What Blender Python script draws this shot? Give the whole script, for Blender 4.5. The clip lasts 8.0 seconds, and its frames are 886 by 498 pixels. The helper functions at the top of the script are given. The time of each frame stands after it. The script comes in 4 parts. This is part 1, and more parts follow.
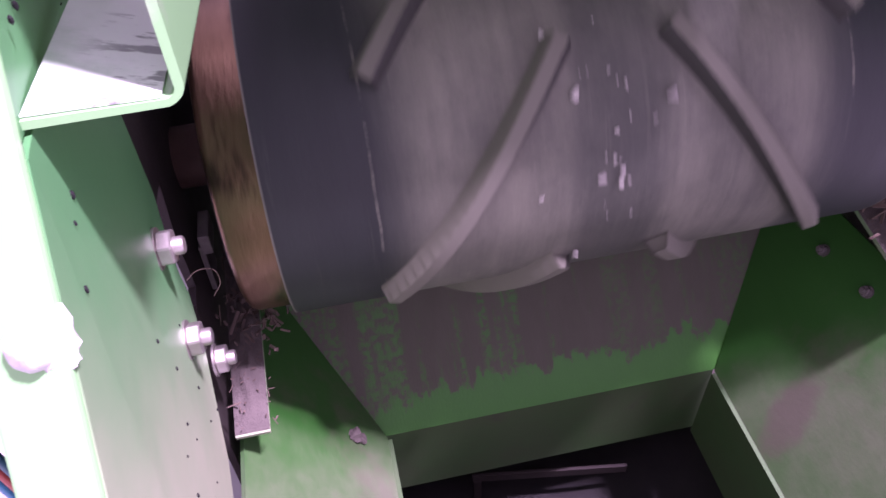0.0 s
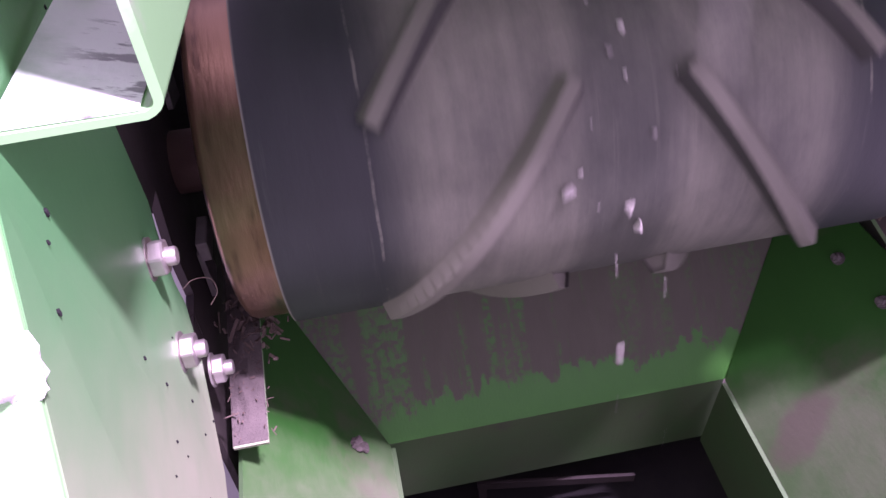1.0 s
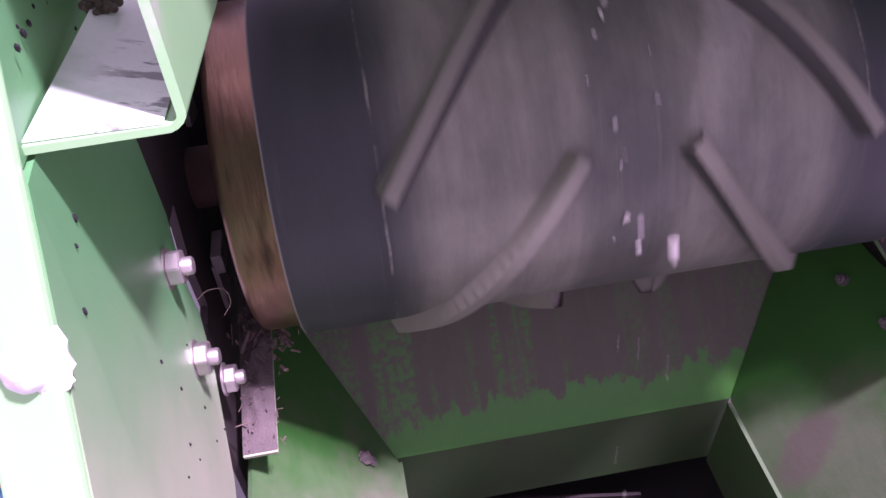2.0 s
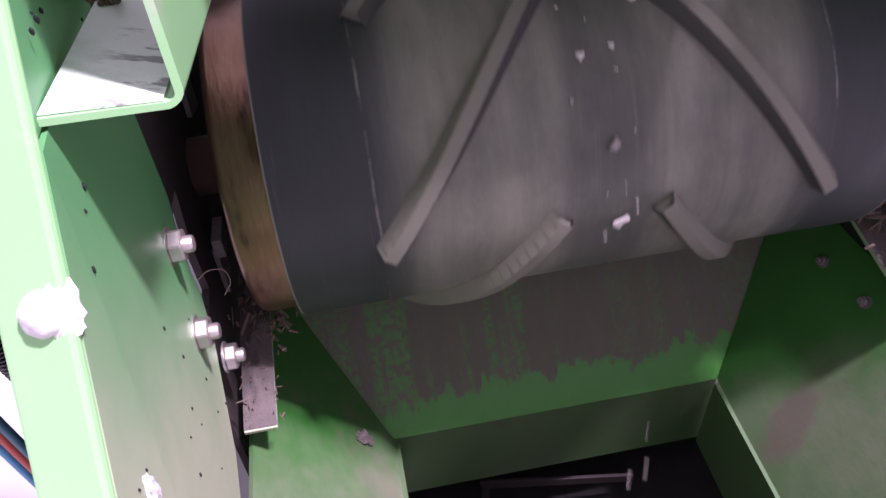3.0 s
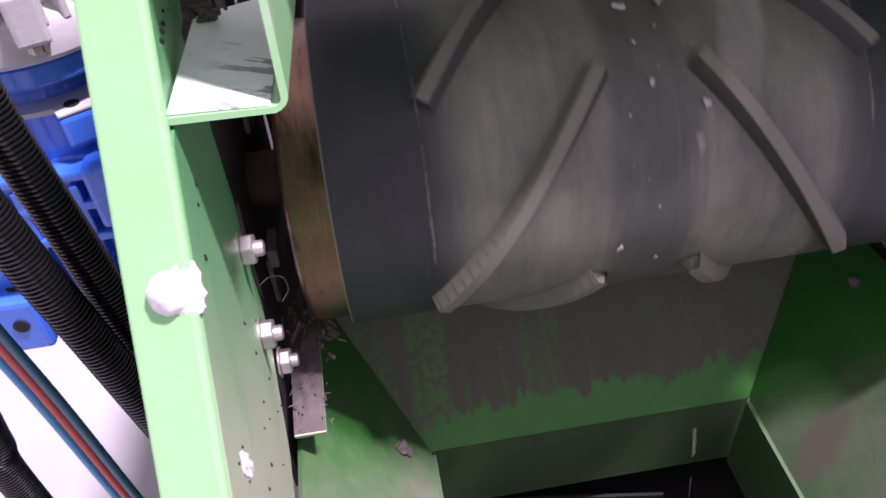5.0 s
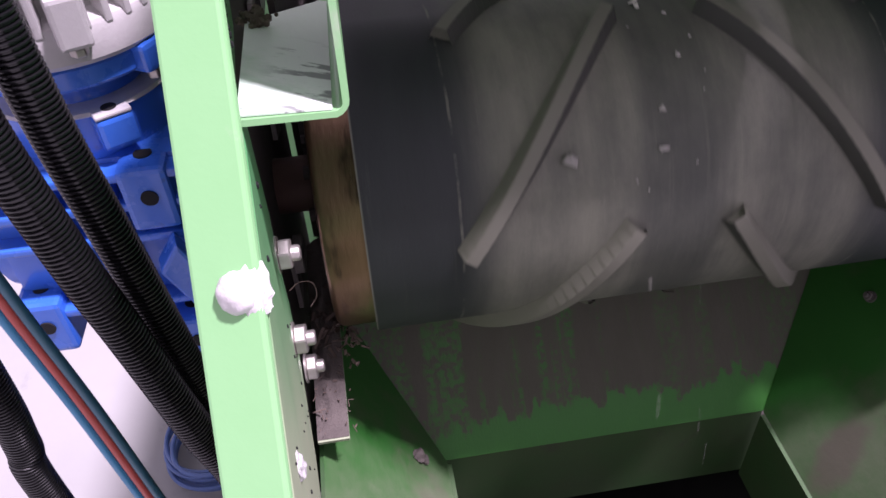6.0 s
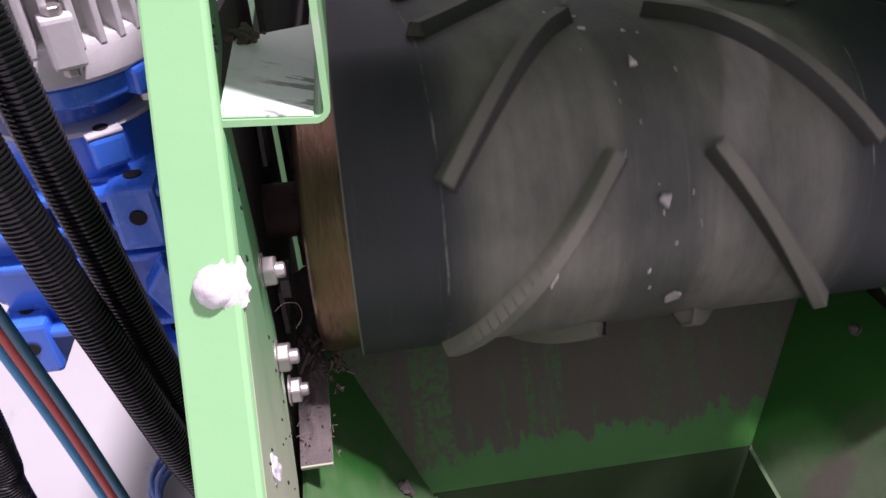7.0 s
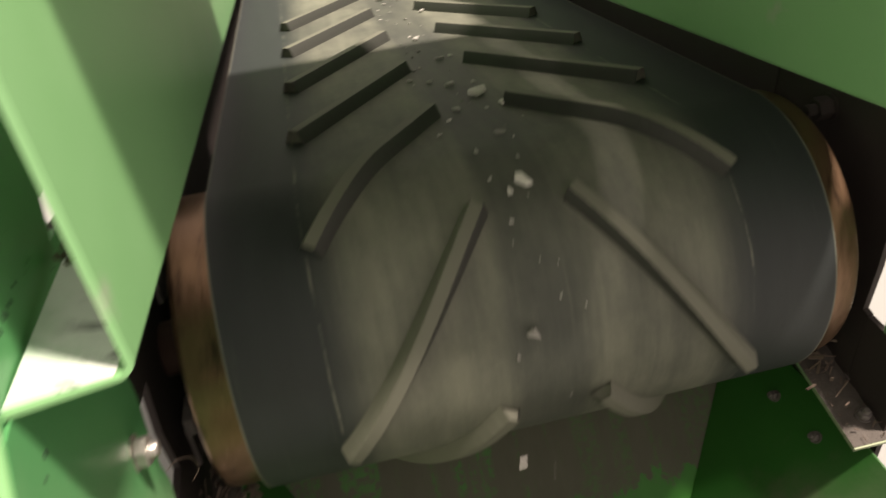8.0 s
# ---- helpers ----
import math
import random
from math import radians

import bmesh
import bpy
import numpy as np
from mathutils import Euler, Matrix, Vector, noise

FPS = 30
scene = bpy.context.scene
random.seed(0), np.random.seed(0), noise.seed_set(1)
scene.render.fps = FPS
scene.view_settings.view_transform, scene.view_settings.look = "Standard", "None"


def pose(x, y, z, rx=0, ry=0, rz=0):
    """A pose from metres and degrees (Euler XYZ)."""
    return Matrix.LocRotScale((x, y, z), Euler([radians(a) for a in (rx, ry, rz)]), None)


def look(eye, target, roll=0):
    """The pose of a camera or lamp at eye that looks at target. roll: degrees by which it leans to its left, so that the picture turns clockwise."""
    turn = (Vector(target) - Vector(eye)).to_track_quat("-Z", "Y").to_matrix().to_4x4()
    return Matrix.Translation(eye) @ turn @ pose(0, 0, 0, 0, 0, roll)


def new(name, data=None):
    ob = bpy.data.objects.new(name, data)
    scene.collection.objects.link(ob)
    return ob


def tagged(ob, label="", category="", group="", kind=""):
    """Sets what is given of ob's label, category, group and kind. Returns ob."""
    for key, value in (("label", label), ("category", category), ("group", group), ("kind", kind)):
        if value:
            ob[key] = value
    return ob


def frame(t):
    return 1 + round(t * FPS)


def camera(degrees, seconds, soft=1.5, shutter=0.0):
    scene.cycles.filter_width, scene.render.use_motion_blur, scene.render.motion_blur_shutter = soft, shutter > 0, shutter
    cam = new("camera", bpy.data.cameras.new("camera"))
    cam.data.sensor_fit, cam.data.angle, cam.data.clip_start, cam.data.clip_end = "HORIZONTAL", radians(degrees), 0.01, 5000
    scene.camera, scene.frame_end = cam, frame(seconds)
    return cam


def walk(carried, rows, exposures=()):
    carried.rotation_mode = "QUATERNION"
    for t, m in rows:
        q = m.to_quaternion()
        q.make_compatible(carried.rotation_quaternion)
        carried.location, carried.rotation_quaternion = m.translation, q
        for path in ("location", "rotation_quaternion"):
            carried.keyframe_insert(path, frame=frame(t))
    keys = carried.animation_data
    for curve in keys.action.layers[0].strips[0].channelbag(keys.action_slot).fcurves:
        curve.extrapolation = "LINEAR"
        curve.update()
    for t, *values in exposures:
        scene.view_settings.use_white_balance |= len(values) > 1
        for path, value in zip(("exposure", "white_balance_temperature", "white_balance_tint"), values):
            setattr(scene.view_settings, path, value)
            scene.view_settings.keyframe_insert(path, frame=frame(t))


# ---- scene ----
cam = camera(60.2, 8.0, 1.5, 0.45)
PATH = [
    (0.0, (-0.2372, -0.6016, 1.6138), (0.0027, 0.7725, 0.1805), -2.84),
    (0.5, (-0.2205, -0.6052, 1.6135), (0.0271, 0.7879, 0.2), -2.66),
    (1.0, (-0.2257, -0.5828, 1.6072), (-0.014, 0.7932, 0.1713), -3.33),
    (1.5, (-0.2201, -0.5894, 1.6073), (-0.0089, 0.8073, 0.1915), -3.27),
    (2.0, (-0.2245, -0.6017, 1.6166), (-0.0343, 0.8192, 0.222), -3.49),
    (3.5, (-0.2134, -0.6559, 1.6277), (-0.0361, 0.7688, 0.2354), -4.6),
    (4.0, (-0.2152, -0.6603, 1.6288), (-0.0445, 0.7814, 0.2532), -4.96),
    (4.5, (-0.2312, -0.6718, 1.6347), (-0.0684, 0.7972, 0.2873), -4.72),
    (6.0, (-0.2936, -0.674, 1.6404), (-0.119, 0.8239, 0.3267), -3.17),
    (6.5, (-0.2807, -0.6954, 1.642), (-0.0773, 0.839, 0.3755), -1.99),
    (7.0, (-0.2868, -0.6977, 1.626), (-0.0853, 0.8755, 0.4076), -2.26),
    (7.4, (-0.2695, -0.7314, 1.6366), (-0.0676, 0.8503, 0.4294), -2.81),
    (7.5, (-0.2621, -0.7254, 1.6471), (-0.0499, 0.8618, 0.4488), -2.67),
    (7.6, (-0.2422, -0.7054, 1.6725), (-0.0203, 0.8959, 0.4949), -3.3),
    (7.7, (-0.2293, -0.6976, 1.6824), (-0.0043, 0.9116, 0.5163), -4.03),
    (7.8, (-0.2115, -0.6571, 1.6992), (0.0373, 0.9328, 0.5116), -3.8),
    (7.9, (-0.1819, -0.6587, 1.7129), (0.0418, 0.9319, 0.5213), -5.38),
    (8.0, (-0.1627, -0.6387, 1.7273), (0.0761, 0.9353, 0.5168), -6.29),
]
LIGHTNESS = [(0.0, 1.47, 5950, 85), (0.5, 1.45, 5950, 85), (1.0, 1.60, 5950, 86), (1.5, 1.42, 5950, 88), (2.2, 1.39, 5950, 86), (3.3, 1.15, 6050, 56), (4.7, 1.12, 6050, 55), (5.8, 0.90, 6050, 49), (7.0, 0.80, 6150, 46), (7.5, 0.88, 6450, 38), (8.0, 0.84, 7700, 20)]
walk(cam, [(t, look(eye, target, roll)) for t, eye, target, roll in PATH], LIGHTNESS)

ALPHA = radians(9.0)                      # the belt falls away from the head drum by this
YC, ZC, R = 0.078, 1.112, 0.183           # head drum's axis and the belt's outer radius
XB, HALF = 0.021, 0.324                   # belt's middle and half width
PITCH = 0.232                             # from chevron to chevron
RUN = 5.6                                 # length of the top run


# ------------------------------------------------------------------ light
world = bpy.data.worlds.new("world")
scene.world = world
world.use_nodes = True
wn = world.node_tree.nodes
SUN_DIR = Vector((0.375, -0.13, 0.92)).normalized()
wn["Background"].inputs[0].default_value = (1.0, 0.985, 0.96, 1)      # even daylight of a white hall with roof lights
wn["Background"].inputs[1].default_value = 0.35
sun = bpy.data.lights.new("sun", "SUN")
sun.energy, sun.angle, sun.color = 4.2, radians(5.0), (1.0, 0.97, 0.93)
sun_ob = new("sun", sun)
sun_ob.matrix_basis = look(SUN_DIR * 8, (0, 0, 0))


# ------------------------------------------------------------------ materials
def material(name, base, rough=0.5, metal=0.0, second=None, scale=30.0, amount=0.5, bump=0.0, bump_scale=120.0,
             stretch=(1, 1, 1), third=None, third_scale=8.0, third_at=0.6, coat=0.0, random_value=0.0):
    """Two-scale procedural paint, rubber, steel or dust, in object space metres."""
    m = bpy.data.materials.new(name)
    m.use_nodes = True
    nt = m.node_tree
    bs = nt.nodes["Principled BSDF"]
    bs.inputs["Roughness"].default_value = rough
    bs.inputs["Metallic"].default_value = metal
    bs.inputs["Coat Weight"].default_value = coat
    tc = nt.nodes.new("ShaderNodeTexCoord")
    mp = nt.nodes.new("ShaderNodeMapping")
    mp.inputs["Scale"].default_value = stretch
    nt.links.new(tc.outputs["Object"], mp.inputs[0])

    def noise_at(s, detail=6.0):
        n = nt.nodes.new("ShaderNodeTexNoise")
        n.inputs["Scale"].default_value = s
        n.inputs["Detail"].default_value = detail
        n.inputs["Roughness"].default_value = 0.62
        nt.links.new(mp.outputs[0], n.inputs["Vector"])
        return n.outputs["Fac"]

    def ramp(value, lo, hi):
        r = nt.nodes.new("ShaderNodeMapRange")
        r.inputs["From Min"].default_value, r.inputs["From Max"].default_value = lo, hi
        nt.links.new(value, r.inputs["Value"])
        return r.outputs["Result"]

    def mix(fac, a, b):
        x = nt.nodes.new("ShaderNodeMix")
        x.data_type = "RGBA"
        nt.links.new(fac, x.inputs["Factor"])
        for sock, v in ((x.inputs[6], a), (x.inputs[7], b)):
            if isinstance(v, tuple):
                sock.default_value = (*v, 1)
            else:
                nt.links.new(v, sock)
        return x.outputs[2]

    colour = base
    if second:
        f = ramp(noise_at(scale), 0.5 - 0.5 * amount, 0.5 + 0.5 * amount)
        colour = mix(f, base, second)
        rr = nt.nodes.new("ShaderNodeMapRange")
        rr.inputs["To Min"].default_value, rr.inputs["To Max"].default_value = rough * 0.85, min(1, rough * 1.2)
        nt.links.new(f, rr.inputs["Value"])
        nt.links.new(rr.outputs[0], bs.inputs["Roughness"])
    if third:
        f = ramp(noise_at(third_scale, 8.0), third_at, third_at + 0.12)
        colour = mix(f, colour, third)
    if isinstance(colour, tuple):
        bs.inputs["Base Color"].default_value = (*colour, 1)
    else:
        if random_value:
            info = nt.nodes.new("ShaderNodeObjectInfo")
            hsv = nt.nodes.new("ShaderNodeHueSaturation")
            mr = nt.nodes.new("ShaderNodeMapRange")
            mr.inputs["To Min"].default_value, mr.inputs["To Max"].default_value = 1 - random_value, 1 + random_value
            nt.links.new(info.outputs["Random"], mr.inputs["Value"])
            nt.links.new(mr.outputs[0], hsv.inputs["Value"])
            nt.links.new(colour, hsv.inputs["Color"])
            colour = hsv.outputs[0]
        nt.links.new(colour, bs.inputs["Base Color"])
    if bump:
        b = nt.nodes.new("ShaderNodeBump")
        b.inputs["Strength"].default_value = bump
        b.inputs["Distance"].default_value = 0.002
        nt.links.new(noise_at(bump_scale), b.inputs["Height"])
        nt.links.new(b.outputs[0], bs.inputs["Normal"])
    return m


GREEN = material("green_paint", (0.21, 0.50, 0.205), 0.36, second=(0.25, 0.53, 0.245), scale=9, amount=0.7, bump=0.06, bump_scale=260,
                 third=(0.38, 0.50, 0.34), third_scale=14, third_at=0.62)
# Darker than the frame's green: shade inside the chute is put into the colour.
CHUTE = material("shaded_green_chute_paint", (0.028, 0.19, 0.030), 0.45, second=(0.13, 0.25, 0.10), scale=5.0, amount=0.45, bump=0.1, bump_scale=150,
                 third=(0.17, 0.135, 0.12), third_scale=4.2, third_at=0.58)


def masked(name, low, high, rough_low, rough_high, mask, bump=0.15, bump_scale=220, spots=None):
    """Two surfaces in one skin: low where mask is 0, high where it is 1. mask(nodes) builds a socket from object space."""
    m = bpy.data.materials.new(name)
    m.use_nodes = True
    nt = m.node_tree
    bs = nt.nodes["Principled BSDF"]
    tc = nt.nodes.new("ShaderNodeTexCoord")

    def noise_at(scale, stretch=(1, 1, 1), detail=6.0):
        mp = nt.nodes.new("ShaderNodeMapping")
        mp.inputs["Scale"].default_value = stretch
        nt.links.new(tc.outputs["Object"], mp.inputs[0])
        n = nt.nodes.new("ShaderNodeTexNoise")
        n.inputs["Scale"].default_value, n.inputs["Detail"].default_value, n.inputs["Roughness"].default_value = scale, detail, 0.65
        nt.links.new(mp.outputs[0], n.inputs["Vector"])
        return n.outputs["Fac"]

    def maths(op, a, b, c=0.0):
        n = nt.nodes.new("ShaderNodeMath")
        n.operation = op
        for i, v in enumerate((a, b, c)):
            if isinstance(v, (int, float)):
                n.inputs[i].default_value = v
            else:
                nt.links.new(v, n.inputs[i])
        return n.outputs[0]

    def step(v, lo, hi):
        r = nt.nodes.new("ShaderNodeMapRange")
        r.interpolation_type = "SMOOTHSTEP"
        r.inputs["From Min"].default_value, r.inputs["From Max"].default_value = lo, hi
        nt.links.new(v, r.inputs["Value"])
        return r.outputs["Result"]

    sep = nt.nodes.new("ShaderNodeSeparateXYZ")
    nt.links.new(tc.outputs["Object"], sep.inputs[0])
    f = mask(sep.outputs, noise_at, maths, step)

    def two(pair, scale, stretch):
        x = nt.nodes.new("ShaderNodeMix")
        x.data_type = "RGBA"
        nt.links.new(noise_at(scale, stretch), x.inputs["Factor"])
        x.inputs[6].default_value, x.inputs[7].default_value = (*pair[0], 1), (*pair[1], 1)
        return x.outputs[2]

    x = nt.nodes.new("ShaderNodeMix")
    x.data_type = "RGBA"
    nt.links.new(f, x.inputs["Factor"])
    nt.links.new(two(low, 40, (1, 0.2, 0.2)), x.inputs[6])
    nt.links.new(two(high, 45, (1, 0.3, 0.3)), x.inputs[7])
    colour = x.outputs[2]
    if spots:
        y = nt.nodes.new("ShaderNodeMix")
        y.data_type = "RGBA"
        nt.links.new(spots[1](sep.outputs, noise_at, maths, step), y.inputs["Factor"])
        nt.links.new(colour, y.inputs[6])
        y.inputs[7].default_value = (*spots[0], 1)
        colour = y.outputs[2]
    nt.links.new(colour, bs.inputs["Base Color"])
    r = nt.nodes.new("ShaderNodeMapRange")
    r.inputs["To Min"].default_value, r.inputs["To Max"].default_value = rough_low, rough_high
    nt.links.new(f, r.inputs["Value"])
    nt.links.new(r.outputs[0], bs.inputs["Roughness"])
    bp = nt.nodes.new("ShaderNodeBump")
    bp.inputs["Strength"].default_value, bp.inputs["Distance"].default_value = bump, 0.002
    nt.links.new(noise_at(bump_scale, (1, 0.3, 0.3)), bp.inputs["Height"])
    nt.links.new(bp.outputs[0], bs.inputs["Normal"])
    return m


def belt_mask(xyz, noise_at, maths, step):
    """Dust lies where the chevrons carry it: two bands, none in the middle gap and along the edges."""
    off = maths("ABSOLUTE", maths("SUBTRACT", xyz[0], 0.022), 0)
    wob = maths("MULTIPLY", maths("SUBTRACT", noise_at(18, (1, 0.1, 0.1)), 0.5), 0.05)
    off = maths("ADD", off, wob)
    middle = maths("ADD", 0.48, maths("MULTIPLY", step(off, 0.028, 0.060), 0.52))
    band = maths("MULTIPLY", middle, maths("SUBTRACT", 1.0, step(off, 0.165, 0.240)))
    streak = step(noise_at(55, (1, 0.06, 0.06)), 0.25, 0.80)
    patch = step(noise_at(6, (1, 0.6, 0.6)), 0.32, 0.68)
    cloud = step(noise_at(17, (1, 0.5, 0.5)), 0.36, 0.66)
    dusty = maths("ADD", maths("MULTIPLY", streak, 0.22), maths("ADD", maths("MULTIPLY", patch, 0.30), maths("MULTIPLY", cloud, 0.22)))
    dusty = maths("MULTIPLY", band, maths("ADD", 0.34, dusty))
    fine = maths("MULTIPLY", step(noise_at(120, (1, 0.04, 0.04)), 0.60, 0.76), 0.12)
    side = maths("ABSOLUTE", maths("SUBTRACT", xyz[0], 0.021), 0)
    wander = maths("MULTIPLY", maths("SUBTRACT", noise_at(9, (1, 0.6, 0.6)), 0.5), 0.010)
    line = maths("ABSOLUTE", maths("ADD", maths("SUBTRACT", side, 0.228), wander), 0)
    worn = maths("MULTIPLY", maths("SUBTRACT", 1.0, step(line, 0.0006, 0.0020)), step(noise_at(14, (1, 1, 1)), 0.42, 0.62))
    # pale line on both borders paints in the belt edge's highlight
    edge = maths("MULTIPLY", step(side, 0.3215, 0.3235), 0.7)
    lines = maths("MAXIMUM", maths("MULTIPLY", worn, 0.6), edge)
    return maths("MINIMUM", maths("MAXIMUM", maths("ADD", dusty, fine), lines), 1.0)


def scrape_mask(xyz, noise_at, maths, step):
    """Bare paint along the fold with a ragged rim, and long scrape marks up the slope."""
    ragged = maths("ADD", xyz[2], maths("MULTIPLY", maths("SUBTRACT", noise_at(26, (1, 0.35, 0.35)), 0.5), -0.11))
    ragged = maths("ADD", ragged, maths("MULTIPLY", maths("SUBTRACT", noise_at(110), 0.5), -0.035))
    ragged = maths("ADD", ragged, maths("MULTIPLY", maths("SUBTRACT", xyz[0], 0.0), -0.03))
    lip = maths("SUBTRACT", 1.0, step(ragged, 0.697, 0.706))
    marks = maths("MULTIPLY", step(noise_at(26, (1, 0.08, 0.08)), 0.45, 0.56), step(noise_at(120), 0.42, 0.58))
    marks = maths("MULTIPLY", marks, maths("SUBTRACT", 1.0, step(xyz[2], 0.78, 0.87)))
    bare = maths("MAXIMUM", lip, maths("MULTIPLY", maths("MULTIPLY", marks, maths("SUBTRACT", 1.0, maths("MULTIPLY", step(xyz[0], 0.0, 0.12), 0.6))), 0.80))
    return maths("SUBTRACT", 1.0, bare)


RUBBER = masked("black_belt_rubber", ((0.013, 0.018, 0.018), (0.027, 0.034, 0.034)), ((0.165, 0.170, 0.130), (0.250, 0.257, 0.198)), 0.62, 0.78, belt_mask, 0.12)
DUSTY = masked("dust_worn_green", ((0.020, 0.175, 0.018), (0.034, 0.215, 0.028)), ((0.092, 0.092, 0.070), (0.132, 0.130, 0.100)), 0.45, 0.9, scrape_mask, 0.3, 300)
def slope_mask(xyz, noise_at, maths, step):
    """Dust on the lower, front part of the slopes. Pale front against dark green back also paints in sun and shade."""
    v = maths("ADD", xyz[1], maths("MULTIPLY", maths("SUBTRACT", xyz[2], 0.66), 0.5))
    v = maths("ADD", v, maths("MULTIPLY", maths("SUBTRACT", noise_at(9), 0.5), 0.20))
    dust = maths("SUBTRACT", 1.0, step(v, -0.13, 0.01))
    return maths("MULTIPLY", dust, maths("ADD", 0.50, maths("MULTIPLY", step(noise_at(6), 0.35, 0.65), 0.50)))


def stain_mask(xyz, noise_at, maths, step):
    """A brown smear that runs down the slope, with soft rims, and thin dust patches."""
    lean = maths("ADD", maths("ADD", xyz[1], 0.152), maths("MULTIPLY", maths("SUBTRACT", xyz[2], 0.715), -0.35))
    a = maths("DIVIDE", lean, 0.030)
    c = maths("DIVIDE", maths("SUBTRACT", xyz[2], 0.715), 0.050)
    d = maths("ADD", maths("SQRT", maths("ADD", maths("MULTIPLY", a, a), maths("MULTIPLY", c, c)), 0), maths("MULTIPLY", maths("SUBTRACT", noise_at(26), 0.5), 1.4))
    patch = maths("MULTIPLY", maths("SUBTRACT", 1.0, step(d, 0.55, 1.35)), step(xyz[0], 0.0, 0.1))
    return maths("MAXIMUM", maths("MULTIPLY", patch, 0.8), maths("MULTIPLY", step(noise_at(5.5, (1, 1.3, 1)), 0.52, 0.68), 0.45))


SLOPE = masked("green_chute_slope", ((0.011, 0.098, 0.014), (0.019, 0.125, 0.020)), ((0.085, 0.150, 0.065), (0.145, 0.165, 0.108)), 0.42, 0.8, slope_mask, 0.15, 200, ((0.115, 0.100, 0.078), stain_mask))
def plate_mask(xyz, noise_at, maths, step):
    """Pale dust on the lower front of the plates. Darker green above and behind paints in the shade under the flange.
    """
    v = maths("SUBTRACT", maths("MULTIPLY", maths("SUBTRACT", xyz[2], 1.2), -0.9), xyz[1])
    v = maths("ADD", v, maths("MULTIPLY", maths("SUBTRACT", noise_at(8), 0.5), 0.16))
    return maths("MULTIPLY", step(v, 0.12, 0.42), maths("ADD", 0.7, maths("MULTIPLY", noise_at(40), 0.3)))


def fleck_mask(xyz, noise_at, maths, step):
    return maths("MULTIPLY", step(noise_at(70), 0.70, 0.76), 0.8)


PLATE = masked("green_plate_dust_and_shade", ((0.060, 0.270, 0.095), (0.085, 0.320, 0.120)), ((0.330, 0.370, 0.240), (0.410, 0.420, 0.300)), 0.42, 0.7, plate_mask, 0.12, 180, ((0.10, 0.09, 0.07), fleck_mask))
# Throat green is kept dark to paint in the outlet's shade.
THROAT = material("shaded_dusty_throat_paint", (0.028, 0.110, 0.026), 0.65, second=(0.070, 0.098, 0.048), scale=9, amount=0.6, bump=0.2, bump_scale=180,
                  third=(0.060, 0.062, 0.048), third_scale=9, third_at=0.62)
LOWRUBBER = material("dark_lower_rubber", (0.02, 0.02, 0.022), 0.6, second=(0.05, 0.046, 0.044), scale=20, amount=0.7, bump=0.2)
# Darker copy of the cleat rubber: paints shade on one flank of each cleat.
SHADED_FLANK = material("shaded_cleat_flank_rubber", (0.034, 0.035, 0.031), 0.6, second=(0.044, 0.045, 0.039), scale=14, amount=0.9, bump=0.04, bump_scale=500)
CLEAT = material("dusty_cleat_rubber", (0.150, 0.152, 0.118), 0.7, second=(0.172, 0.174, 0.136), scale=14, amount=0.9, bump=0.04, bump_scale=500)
RUST = material("rusty_drum_steel", (0.15, 0.086, 0.050), 0.30, metal=0.75, second=(0.30, 0.185, 0.115), scale=36, amount=0.7, bump=0.30, bump_scale=160,
                stretch=(1.0, 0.3, 0.3), third=(0.07, 0.042, 0.03), third_scale=44, third_at=0.56)
DARKSTEEL = material("dark_rusty_steel", (0.022, 0.018, 0.017), 0.7, metal=0.2, second=(0.045, 0.034, 0.030), scale=30, amount=0.8, bump=0.25)
SHAFT = material("brown_rusty_shaft", (0.060, 0.034, 0.028), 0.55, metal=0.4, second=(0.10, 0.058, 0.046), scale=40, amount=0.8, bump=0.2)
IRON = material("dull_grey_iron", (0.20, 0.185, 0.175), 0.6, metal=0.3, second=(0.11, 0.095, 0.088), scale=60, amount=0.8, bump=0.2, bump_scale=260)
ZINC = material("zinc_plated_steel", (0.55, 0.53, 0.50), 0.38, metal=0.85, second=(0.38, 0.35, 0.31), scale=80, amount=0.8, bump=0.1, bump_scale=400)
WHITE = material("white_paste", (0.64, 0.64, 0.63), 0.45, second=(0.54, 0.535, 0.525), scale=90, amount=0.8, bump=0.5, bump_scale=160)
DUST = material("grey_dust_heap", (0.074, 0.064, 0.056), 0.95, second=(0.128, 0.111, 0.098), scale=90, amount=0.8, bump=0.9, bump_scale=320,
                third=(0.06, 0.045, 0.04), third_scale=120, third_at=0.63)
BLUE = material("blue_gear_paint", (0.03, 0.14, 0.60), 0.26, second=(0.04, 0.17, 0.68), scale=20, amount=0.8, bump=0.08, bump_scale=160, coat=0.3,
                third=(0.05, 0.08, 0.20), third_scale=26, third_at=0.66)
ALU = material("cast_aluminium_paint", (0.56, 0.55, 0.54), 0.5, metal=0.1, second=(0.45, 0.44, 0.43), scale=40, amount=0.8, bump=0.2, bump_scale=240)
BLACK = material("black_conduit_plastic", (0.005, 0.005, 0.006), 0.22, second=(0.012, 0.012, 0.013), scale=60, amount=0.7)
# Painted dark of the bolt holes, and the black of the dirt specks.
BLACKHOLE = material("black_bore_shade_and_dirt", (0.004, 0.004, 0.005), 0.9, second=(0.010, 0.010, 0.011), scale=90, amount=0.7)
BLUEHOSE = material("blue_hose_plastic", (0.03, 0.22, 0.42), 0.35, second=(0.04, 0.27, 0.48), scale=30, amount=0.8)
